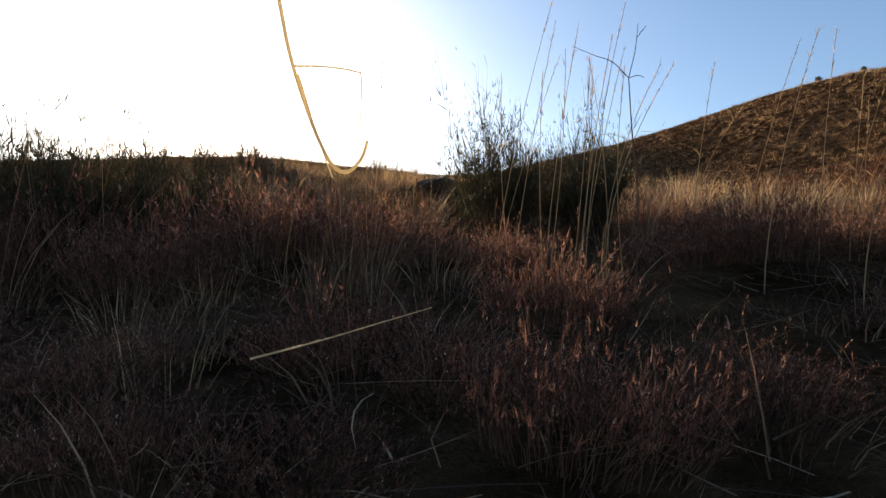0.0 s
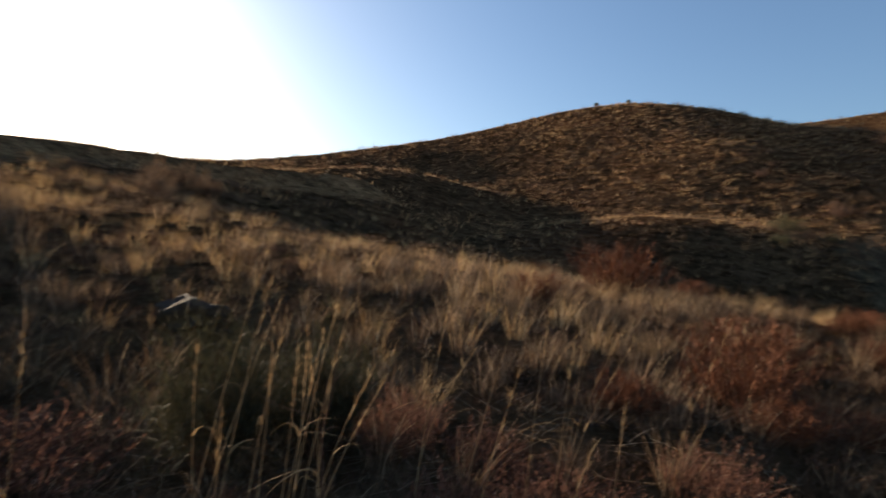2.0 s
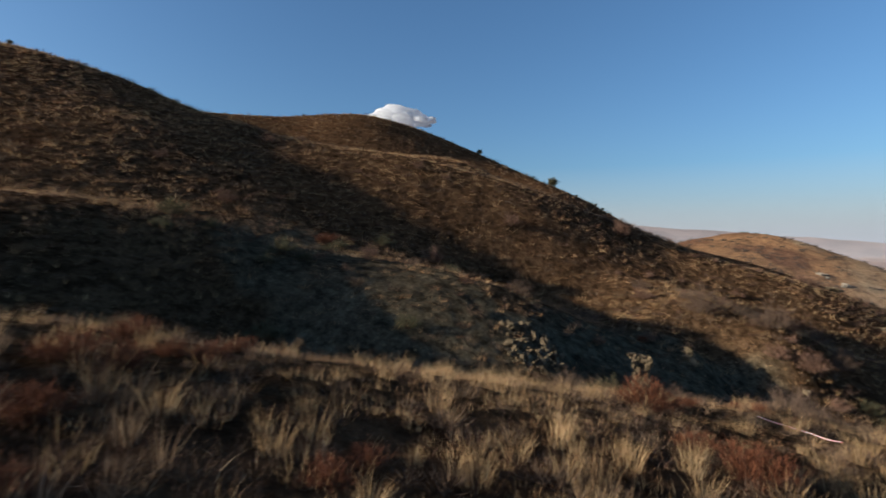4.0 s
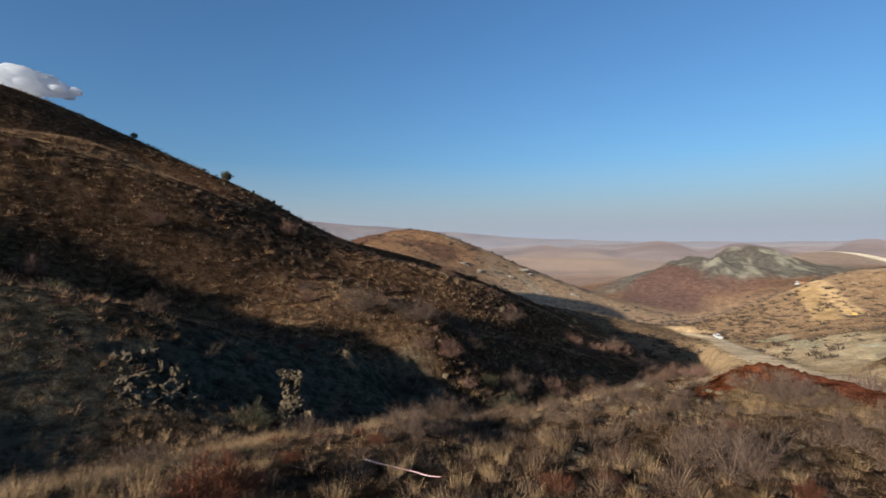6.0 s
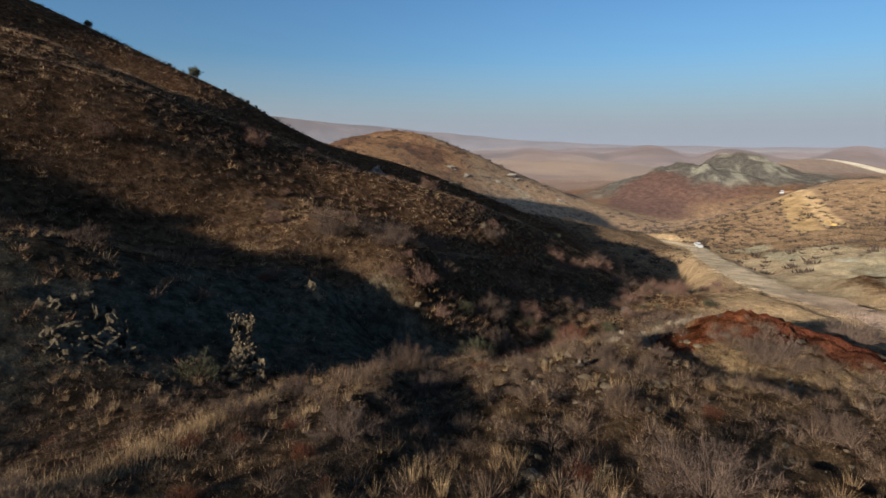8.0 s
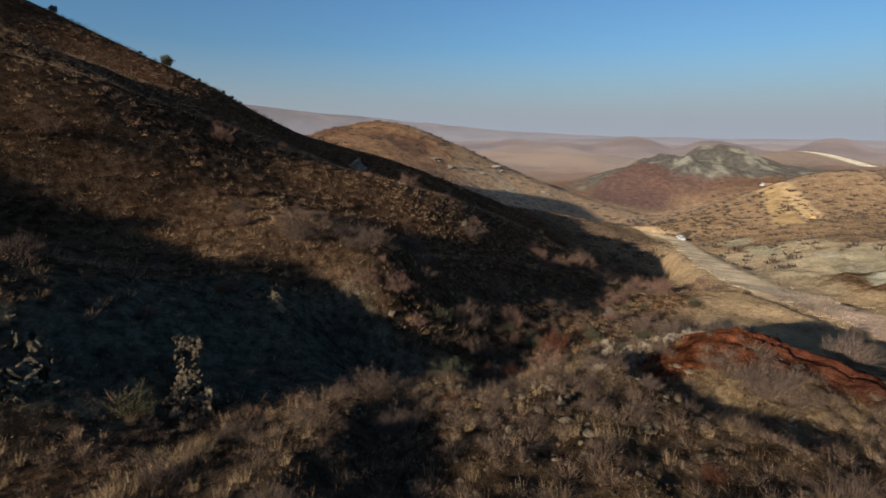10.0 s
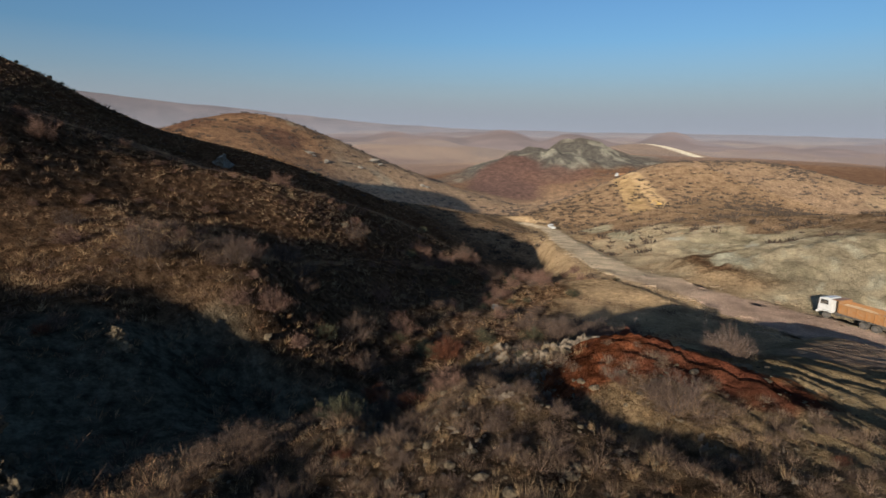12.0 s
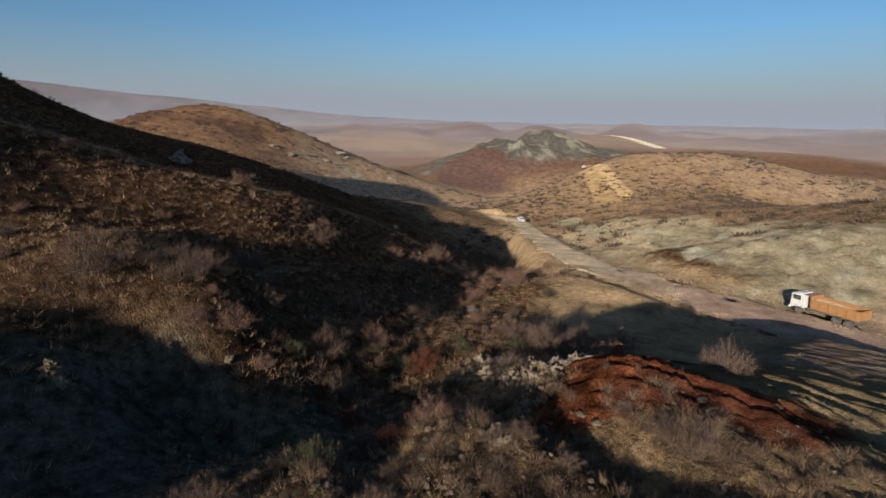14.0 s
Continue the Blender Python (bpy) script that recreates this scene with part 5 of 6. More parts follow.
def forked_stalk():
    thing = tagged(new("forked_stalk"), "thin dry branching stalk standing over the grass", "grass stalk")
    x, y = 0.82, 2.2
    z = height_at(x, y)
    main = [(x, y, z - 0.03), (x + 0.02, y, 0.35), (x + 0.0, y, 0.62), (x - 0.01, y, 0.86)]
    part("stem", mesh_of("stem", *tube(curve_points(main), 0.0035, 0.0022, 4), HEATH), None, thing)
    for k, branch in enumerate(([(0, 0, 0), (0.03, 0, 0.12), (0.05, 0.01, 0.25)], [(0, 0, 0), (-0.07, 0, 0.07), (-0.15, 0, 0.10), (-0.24, 0.02, 0.15)],
                                [(0.04, 0, 0.18), (0.055, 0, 0.20), (0.08, 0, 0.23)], [(0, 0, 0), (0.04, 0, 0.01), (0.07, 0, 0.0)])):
        pts = [(main[-1][0] + p[0], main[-1][1] + p[1], main[-1][2] + p[2]) for p in branch]
        part("branch", mesh_of("branch", *tube(curve_points(pts), 0.002, 0.001, 4), HEATH), None, thing)
    return thing


forked_stalk()


# ---- rocks ----
def rock_material(name, light, dark):
    n = Nodes(name)
    where = n.place()
    colour = n.ramp(n.noise(where, 2.2, 8.0, 0.7), (0.36, dark), (0.55, light), (0.75, tuple(min(1, c * 1.3) for c in light)))
    n.bump(n.noise(where, 5.0, 10.0, 0.8), 1.0, 0.3)
    return n.finish(colour, 0.9, 0.0, 0.2)


PALE_ROCK = rock_material("pale_rock", (0.21, 0.158, 0.094), (0.035, 0.027, 0.018))
GREY_ROCK = rock_material("grey_rock", (0.17, 0.155, 0.135), (0.07, 0.065, 0.055))
WHITE_ROCK = rock_material("white_limestone", (0.27, 0.23, 0.175), (0.10, 0.08, 0.06))
DARK_ROCK = rock_material("dark_rock", (0.075, 0.058, 0.046), (0.035, 0.028, 0.024))


def rock_mesh(seed, size, flat=0.7, material=None, rough=0.35, detail=2):
    """A broken stone: a ball cut by random planes and roughened."""
    rng = np.random.default_rng(seed)
    bm = bmesh.new()
    bmesh.ops.create_icosphere(bm, subdivisions=detail, radius=1.0)
    cuts = [(Vector(rng.normal(0, 1, 3)).normalized(), float(rng.uniform(0.42, 0.8))) for _ in range(12)]
    shift = Vector(rng.uniform(0, 50, 3))
    for v in bm.verts:
        p = v.co.copy()
        for way, far in cuts:
            over = p.dot(way) - far
            if over > 0:
                p -= way * over
        p += v.co * rough * noise.fractal(p * 2.6 + shift, 0.7, 2.2, 5)
        v.co = Vector((p.x * size[0], p.y * size[1], p.z * size[2] * flat))
    me = bpy.data.meshes.new("stone")
    bm.to_mesh(me)
    bm.free()
    me.materials.append(material or PALE_ROCK)
    return me


CHALK = rock_material("chalky_rock", (0.25, 0.195, 0.135), (0.07, 0.052, 0.036))
CHALK_MESHES = [rock_mesh(220 + k, (1.2, 1, 1), 0.55, CHALK, 0.6, 3) for k in range(5)]
STONE_MESHES = [rock_mesh(200 + k, (1, 1, 1), 0.75, PALE_ROCK, 0.75, 3) for k in range(6)]


def outcrop(label, spots, seed, meshes=None):
    """Weathered rock made of many broken blocks. Spots: x, y, z, size."""
    rng = np.random.default_rng(seed)
    x, y = spots[0][0], spots[0][1]
    thing = tagged(new("rock_outcrop"), label, "rock", "pale rock outcrops")
    base = Vector((x, y, height_at(x, y)))
    thing.matrix_basis = Matrix.Translation(base)
    for k, (px, py, pz, s) in enumerate(spots):
        ob = part("stone", (meshes or STONE_MESHES)[int(rng.integers(0, len(meshes or STONE_MESHES)))], None, thing)
        ob.matrix_basis = Matrix.LocRotScale(Vector((px, py, pz)) - base, Euler([float(a) for a in rng.uniform(0, 6.28, 3)]),
                                             Vector([s * float(a) for a in rng.uniform(0.55, 1.3, 3)]))
    return thing


def stacked(seed, x, y, wide, tall, count, size, lean=(0.0, 0.0)):
    """Spots for a rough pile of blocks that narrows and widens on its way up."""
    rng = np.random.default_rng(seed)
    spots = []
    for k in range(count):
        t = k / (count - 1)
        w = wide * (1.0 - 0.75 * math.sin(t * math.pi * 0.8))
        px, py = x + lean[0] * t + float(rng.uniform(-w, w)), y + lean[1] * t + float(rng.uniform(-w, w))
        spots.append((px, py, height_at(px, py) * (1 - t) + (height_at(x, y) + tall) * t, size * float(rng.uniform(0.6, 1.3)) * (1 - 0.35 * t)))
    return spots


outcrop("tall jagged pale limestone outcrop standing in the gully", stacked(1, 30.8, -5.0, 1.1, 2.1, 80, 0.34, (1.4, 0.0)), 61)
outcrop("broad weathered pale rock ledge in the gully bank",
        [(31.2 + 1.6 * math.sin(k * 2.4) * (k / 26) ** 0.5 + 0.03 * k, 0.6 + 1.5 * math.cos(k * 2.4) * (k / 26) ** 0.5,
          height_at(31.2 + 1.6 * math.sin(k * 2.4) * (k / 26) ** 0.5 + 0.03 * k, 0.6 + 1.5 * math.cos(k * 2.4) * (k / 26) ** 0.5) + 0.05, 0.36 + 0.2 * math.sin(k * 5.0)) for k in range(34)], 62)
outcrop("small pale rock outcrop on the dark bank", stacked(3, 40.2, -9.2, 0.6, 0.6, 9, 0.4), 63)
outcrop("pale broken rock ledges on the crest of the spur", [(28.4 + 1.9 * math.sin(k * 1.9), -25.8 + 1.6 * math.cos(k * 2.7),
        height_at(28.4 + 1.9 * math.sin(k * 1.9), -25.8 + 1.6 * math.cos(k * 2.7)) + 0.05, 0.22 + 0.14 * math.sin(k * 3.3)) for k in range(22)], 64)

rng_crest_rock = np.random.default_rng(57)
for a, b, count, size, label in (((37.6, -30.0), (33.4, -31.4), 26, 0.42, "broken chalky ledge on the crest above the gully"), ((31.8, -30.6), (27.6, -27.4), 34, 0.40, "pale stony ledge beside the red earth"),
                                 ((26.2, -26.6), (28.4, -24.9), 34, 0.36, "broken pale ledges above the red earth"), ((29.0, -25.6), (36.4, -29.4), 44, 0.36, "long broken ledge on the crest of the spur"),
                                 ((27.4, -24.6), (24.0, -19.0), 22, 0.26, "low chalky ledge along the edge of the spur"), ((19.4, -21.6), (16.0, -20.2), 16, 0.16, "thin pale ledge above the furrowed fill"),
                                 ((25.4, -17.2), (21.2, -15.2), 20, 0.16, "scattered pale stones on the spur")):
    spots = []
    for k in range(count):
        t = float(rng_crest_rock.uniform())
        x, y = a[0] + (b[0] - a[0]) * t + float(rng_crest_rock.normal(0, 0.55)), a[1] + (b[1] - a[1]) * t + float(rng_crest_rock.normal(0, 0.55))
        spots.append((x, y, height_at(x, y) - 0.1 * size, size * float(rng_crest_rock.uniform(0.45, 1.25))))
    outcrop(label, spots, 65 + count, CHALK_MESHES)

for k, (x, y, s, label) in enumerate([(66.4, -34.6, 0.55, "pale boulder lying on the lit hillside"), (139.7, -41.5, 2.9, "large pale boulder on the shaded slope"),
                                      (326, -145, 2.6, "pale crag on the brown hill"), (324.5, -147, 1.4, "pale crag on the brown hill"), (319, -152, 1.8, "pale crag on the brown hill"),
                                      (321, -154.5, 2.4, "pale crag on the brown hill"), (324, -180, 2.0, "pale crag on the brown hill"), (338, -198, 3.4, "pale crag on the brown hill"), (334, -201, 2.0, "pale crag on the brown hill"),
                                      (310.4, -221.5, 2.2, "pale crag on the brown hill"), (309, -225, 1.6, "pale crag on the brown hill"), (140.5, -64, 1.6, "pale rock at the shadow on the brown hill"), (136.6, -69.5, 1.2, "small pale rock at the shadow on the brown hill"),
                                      (41.5, -16.6, 0.35, "small pale stone on the dark bank"), (52.0, -45.5, 0.7, "grey boulder at the foot of the hill"),
                                      (16.2, -9.6, 0.22, "pale stone lying in the grass"), (17.7, -20.9, 0.16, "white stone on the edge of the spur"),
                                      (26.3, -22.2, 0.3, "pale stone on the stony spur"), (-0.05, 5.7, 0.34, "dark rounded boulder in the grass")]):
    me = rock_mesh(300 + k, (s * 1.2, s, s), 0.6, DARK_ROCK if "dark rounded" in label else GREY_ROCK if "grey" in label else WHITE_ROCK if "crag" in label or "large pale" in label else PALE_ROCK, 0.3, 3)
    me.name = "boulder"
    tagged(new("boulder", me), label, "rock").matrix_basis = place_on(x, y, 40.0 * k, -0.25 * s)


def pebbles():
    """Loose stones over the spur and along the road."""
    rng = np.random.default_rng(70)
    bm = bmesh.new()
    bmesh.ops.create_icosphere(bm, subdivisions=1, radius=1.0)
    ball = np.array([v.co for v in bm.verts])
    tris = np.array([[v.index for v in f.verts] for f in bm.faces])
    bm.free()
    pieces = []
    for count, x0, x1, y0, y1, s0, s1 in ((1800, 14, 33, -31, -9, 0.025, 0.12), (700, 19, 33, -31, -13, 0.05, 0.26), (500, 0, 60, -95, -42, 0.04, 0.14), (350, 24, 46, -14, 14, 0.03, 0.12),
                                          (300, 40, 75, -45, 30, 0.04, 0.13), (300, 8, 22, -38, -22, 0.03, 0.09)):
        x, y = scatter(rng, count, x0, x1, y0, y1)
        ok = (np.hypot((x - 22.5) / 5.0, (y + 25.2) / 3.2) > 1) | (rng.uniform(0, 1, count) < 0.12)
        x, y = x[ok], y[ok]
        z = height(x, y)
        for i in range(len(x)):
            s = s0 + (s1 - s0) * float(rng.uniform(0, 1)) ** 2.5
            shape = ball * rng.uniform(0.6, 1.2, (len(ball), 1)) * (s, s * 0.75, s * 0.45)
            a = float(rng.uniform(0, 6.28))
            turn = np.array([[math.cos(a), -math.sin(a), 0], [math.sin(a), math.cos(a), 0], [0, 0, 1]])
            pieces.append((shape @ turn.T + (x[i], y[i], z[i] + 0.2 * s), tris))
    ob = stuff("loose_stones", pieces, PALE_ROCK, "pale loose stones scattered over the spur and slopes")
    return tagged(ob, category="stones")


pebbles()


def edge_clods():
    """Clods added along the road, mostly its lower edge, to suggest a shaded crack."""
    rng = np.random.default_rng(72)
    bm = bmesh.new()
    bmesh.ops.create_icosphere(bm, subdivisions=1, radius=1.0)
    ball = np.array([v.co for v in bm.verts])
    tris = np.array([[v.index for v in f.verts] for f in bm.faces])
    bm.free()
    pieces = []
    line = np.array(ROAD)
    for k in range(900):
        u = float(rng.uniform(1.5, 8.5))
        i = int(u)
        p = line[i] + (line[i + 1] - line[i]) * (u - i)
        way = line[i + 1, :2] - line[i, :2]
        way /= np.hypot(*way)
        side = 1 if rng.uniform() < 0.75 else -1
        off = side * (p[3] * 1.02 + float(rng.normal(0, 0.9)))
        x, y = p[0] - way[1] * off, p[1] + way[0] * off
        s = 0.04 + 0.2 * float(rng.uniform()) ** 4
        shape = ball * rng.uniform(0.6, 1.2, (len(ball), 1)) * (s * 1.8, s, s * 0.6)
        a = math.atan2(way[1], way[0]) + float(rng.normal(0, 0.4))
        turn = np.array([[math.cos(a), -math.sin(a), 0], [math.sin(a), math.cos(a), 0], [0, 0, 1]])
        pieces.append((shape @ turn.T + (x, y, height_at(x, y) + 0.25 * s), tris))
    ob = stuff("edge_clods", pieces, dirt_material("spoil_earth", (0.24, 0.17, 0.10), (0.13, 0.09, 0.055)), "added brown clods that suggest a shaded crack along the dirt road")
    return tagged(ob, category="earth")


edge_clods()


RED_EARTH = dirt_material("red_earth", (0.17, 0.065, 0.036), (0.08, 0.028, 0.016))


def red_pinnacle():
    """Upright clods of red earth left standing on the spur."""
    thing = tagged(new("earth_pinnacle"), "ragged rust-red pinnacle of earth on the spur", "earth mound")
    x, y = 25.9, -28.8
    base = Vector((x, y, height_at(x, y)))
    thing.matrix_basis = Matrix.Translation(base) @ Matrix.Diagonal((0.7, 0.7, 0.85, 1))
    for k, (dx, dy, dz, s) in enumerate([(0, 0, 0.1, 0.62), (0.12, -0.05, 0.55, 0.4), (0.05, 0.02, 0.95, 0.24), (-0.5, 0.2, -0.05, 0.5), (0.6, -0.25, -0.05, 0.45)]):
        me = rock_mesh(350 + k, (s * 0.75, s * 0.8, s), 1.0, RED_EARTH, 0.9, 3)
        ob = part("clod", me, None, thing)
        ob.location = (dx, dy, dz)


red_pinnacle()


def fallen_straw():
    """A broad dry blade lying across the heath."""
    pts = curve_points([(-0.38, 1.02, -0.165), (-0.26, 1.12, -0.14), (-0.14, 1.22, -0.11), (-0.03, 1.35, -0.085)])
    verts, faces = tube(pts, 0.003, 0.001, 4)
    tagged(new("fallen_straw", mesh_of("fallen_straw", verts, faces, LIT_STRAW)), "single pale straw blade lying across brown heath", "grass stalk")


fallen_straw()


def barrier_tape():
    """Striped tape that lies slack over the grass."""
    thing = tagged(new("barrier_tape"), "slack red and white striped barrier tape lying over grass", "barrier tape")
    white, red = Nodes("white_film").finish((0.5, 0.48, 0.47), 0.5, 0, 0.5), Nodes("red_film").finish((0.42, 0.13, 0.13), 0.4, 0, 0.5)
    a, b, n = (16.6, -5.0), (15.45, -6.12), 40
    for k in range(n):
        row = []
        for t in (k / n, (k + 1) / n):
            x, y = a[0] + (b[0] - a[0]) * t, a[1] + (b[1] - a[1]) * t
            z = height_at(x, y) + 0.15 - 0.06 * math.sin(t * math.pi)
            row += [(x - 0.014, y - 0.014, z + 0.012), (x + 0.014, y + 0.014, z - 0.012), (x + 0.017, y + 0.011, z - 0.012), (x - 0.011, y - 0.017, z + 0.012)]
        faces = [(0, 1, 5, 4), (2, 3, 7, 6), (1, 2, 6, 5), (3, 0, 4, 7), (0, 3, 2, 1), (4, 5, 6, 7)]
        part("stripe", mesh_of("stripe", row, faces, red if k % 2 else white), None, thing)


barrier_tape()


# ---- vehicles ----
def paint(name, colour, rough=0.45, metal=0.0):
    n = Nodes(name)
    where = n.local()
    dusty = tuple(0.55 * c + 0.45 * d for c, d in zip(colour, (0.33, 0.26, 0.18)))
    n.link(n.ramp(n.noise(where, 3.0, 6.0), (0.35, colour), (0.75, dusty)), n.shader.inputs["Base Color"])
    n.shader.inputs["Roughness"].default_value = rough
    n.shader.inputs["Metallic"].default_value = metal
    return n.material


ORANGE = paint("orange_paint", (0.31, 0.14, 0.04))
YELLOW = paint("yellow_paint", (0.62, 0.36, 0.04))
WHITE = paint("white_paint", (0.62, 0.61, 0.58), 0.4)
BLACK = paint("black_rubber", (0.03, 0.03, 0.03), 0.85)
STEEL = paint("dark_steel", (0.12, 0.115, 0.11), 0.55, 0.4)
GLASS = paint("dark_glass", (0.02, 0.025, 0.03), 0.08)


def block(size, at, bevel=0.03, top=None):
    """A bevelled box; top: scale of its upper face in x and y."""
    bm = bmesh.new()
    bmesh.ops.create_cube(bm, size=1.0)
    for v in bm.verts:
        sx, sy = top if top and v.co.z > 0 else (1, 1)
        v.co = Vector((at[0] + v.co.x * size[0] * sx, at[1] + v.co.y * size[1] * sy, at[2] + v.co.z * size[2]))
    if bevel:
        bmesh.ops.bevel(bm, geom=bm.edges[:], offset=bevel, segments=2, affect="EDGES")
    return bm


def drum(radius, width, at, sides=24, hole=0.0):
    """A wheel-like drum whose axle lies across, along y."""
    bm = bmesh.new()
    bmesh.ops.create_cone(bm, cap_ends=True, segments=sides, radius1=radius, radius2=radius, depth=width,
                          matrix=Matrix.Translation(at) @ Matrix.Rotation(radians(90), 4, "X"))
    bmesh.ops.bevel(bm, geom=[e for e in bm.edges if len(e.link_faces) == 2 and abs(e.verts[0].co.y - e.verts[1].co.y) < 1e-4], offset=radius * 0.1, segments=2, affect="EDGES")
    return bm


def wheel(parent, radius, width, at):
    tyre = part("wheel", drum(radius, width, at), BLACK, parent)
    out = 0.5 * width * (1 if at[1] > 0 else -1)
    part("rim", drum(radius * 0.55, 0.06, (at[0], at[1] + out, at[2]), 16), STEEL, tyre)
    return tyre


def rock_heap():
    """A low heap of earth that fills the front of the box."""
    bm = bmesh.new()
    bmesh.ops.create_grid(bm, x_segments=14, y_segments=8, size=1.0)
    for v in bm.verts:
        u, w = v.co.x, v.co.y
        top = 1.15 * (1 - 0.75 * smooth(-0.2, 1.0, np.array(-u))) * (1 - 0.35 * w * w) + 0.12 * noise.noise(Vector((u * 4, w * 4, 0)))
        v.co = Vector((-1.3 + u * 2.7, w * 1.14, 1.4 + float(top)))
    return bm


def dump_truck():
    thing = tagged(new("dump_truck"), "orange dump truck with a white cab parked beside the dirt road", "truck", "dump trucks")
    part("chassis", block((7.6, 0.95, 0.35), (-0.1, 0, 0.95)), STEEL, thing)
    cab = part("cab", block((1.9, 2.4, 2.0), (3.2, 0, 1.95), 0.1, (0.9, 0.96)), WHITE, thing, "white cab")
    part("windscreen", block((0.06, 2.1, 0.85), (4.09, 0, 2.35), 0.02), GLASS, cab)
    for side in (-1, 1):
        part("side_window", block((1.0, 0.05, 0.7), (3.3, side * 1.175, 2.4), 0.02), GLASS, cab)
        part("mirror", block((0.1, 0.12, 0.6), (4.0, side * 1.42, 2.3), 0.03), BLACK, cab)
        part("headlight", block((0.06, 0.4, 0.22), (4.17, side * 0.85, 1.12), 0.02), WHITE, cab)
        part("mudguard", block((1.1, 0.35, 0.12), (2.9, side * 1.05, 1.18), 0.04), BLACK, thing)
    part("bumper", block((0.25, 2.45, 0.4), (4.15, 0, 0.8), 0.06), WHITE, cab)
    part("roof_deflector", block((0.8, 2.0, 0.18), (3.1, 0, 3.02), 0.06), WHITE, cab)
    body = part("dump_box", block((5.6, 2.3, 0.14), (-1.3, 0, 1.32), 0.03), ORANGE, thing, "dusty orange tipping box")
    for side in (-1, 1):
        part("side_wall", block((5.6, 0.09, 1.25), (-1.3, side * 1.2, 1.98), 0.02), ORANGE, body)
        part("top_rail", block((5.7, 0.16, 0.14), (-1.3, side * 1.21, 2.63), 0.03), ORANGE, body)
        for k in range(6):
            part("rib", block((0.12, 0.1, 1.2), (-3.9 + 1.04 * k, side * 1.28, 1.95), 0.02), ORANGE, body)
    part("load", rock_heap(), dirt_material("load_earth", (0.36, 0.25, 0.14), (0.25, 0.17, 0.09)), body, "heaped tan earth")
    part("headboard", block((0.1, 2.4, 1.7), (1.52, 0, 2.2), 0.02), ORANGE, body)
    part("cab_guard", block((0.9, 2.3, 0.08), (1.95, 0, 3.05), 0.02), ORANGE, body)
    gate = part("tailgate", block((0.1, 2.4, 1.3), (-4.12, 0, 1.98), 0.02), ORANGE, body)
    for k in range(3):
        part("gate_rib", block((0.08, 0.12, 1.2), (-4.2, -0.8 + 0.8 * k, 1.98), 0.02), ORANGE, gate)
    for x, sides in ((2.9, (1.05,)), (-1.7, (1.0,)), (-3.05, (1.0,))):
        for y in sides:
            for side in (-1, 1):
                wheel(thing, 0.52, 0.34 if x > 0 else 0.56, (x, side * y, 0.52))
    return thing


truck = dump_truck()
truck.matrix_basis = pose(25.7, -70.3, height_at(25.7, -70.3) + 0.03, 0, 2.5, -20) @ Matrix.Diagonal((0.8, 0.8, 0.7, 1))
copy_thing(truck, pose(200.5, -296.5, height_at(200.5, -296.5) + 0.02, 0, 0, 60))


def pickup():
    thing = tagged(new("white_car"), "small white car standing on the pale haul road", "car")
    part("body", block((4.4, 1.8, 0.75), (0, 0, 0.75), 0.12), WHITE, thing)
    cabin = part("cabin", block((2.3, 1.6, 0.6), (-0.3, 0, 1.38), 0.1, (0.75, 0.88)), WHITE, thing)
    for side in (-1, 1):
        part("side_window", block((1.6, 0.04, 0.36), (-0.3, side * 0.77, 1.4), 0.02, (0.8, 1)), GLASS, cabin)
        for x in (-1.4, 1.4):
            wheel(thing, 0.36, 0.24, (x, side * 0.82, 0.36))
    part("windscreen", block((0.05, 1.35, 0.4), (0.78, 0, 1.36), 0.02), GLASS, cabin)
    return thing


pickup().matrix_basis = pose(149.6, -171.6, height_at(149.6, -171.6) + 0.07, 0, 4, 155)


def excavator():
    thing = tagged(new("excavator"), "yellow tracked excavator working at the hill track", "excavator")
    for side in (-1, 1):
        part("track", block((4.0, 0.6, 0.9), (0, side * 1.1, 0.45), 0.3), BLACK, thing)
    part("house", block((3.2, 2.6, 1.3), (-0.6, 0, 1.75), 0.12), YELLOW, thing)
    cab = part("cab", block((1.5, 1.1, 1.6), (0.8, 0.7, 2.0), 0.1), YELLOW, thing)
    part("window", block((1.1, 0.05, 0.9), (0.85, 1.26, 2.25), 0.02), GLASS, cab)
    boom = part("boom", mesh_of("boom", *tube(curve_points([(0.8, -0.2, 1.9), (2.4, -0.2, 4.2), (4.6, -0.2, 4.6)]), 0.32, 0.22, 6), YELLOW), None, thing)
    arm = part("arm", mesh_of("arm", *tube(curve_points([(4.4, -0.2, 4.8), (5.3, -0.2, 3.2), (5.8, -0.2, 1.4)]), 0.22, 0.16, 6), YELLOW), None, thing)
    part("bucket", block((0.9, 1.1, 0.9), (5.6, -0.2, 0.85), 0.15, (0.7, 1)), STEEL, arm)
    return thing


excavator().matrix_basis = pose(131.2, -221.1, height_at(131.2, -221.1) + 0.02, 0, 0, 20) @ Matrix.Diagonal((0.55, 0.55, 0.5, 1))


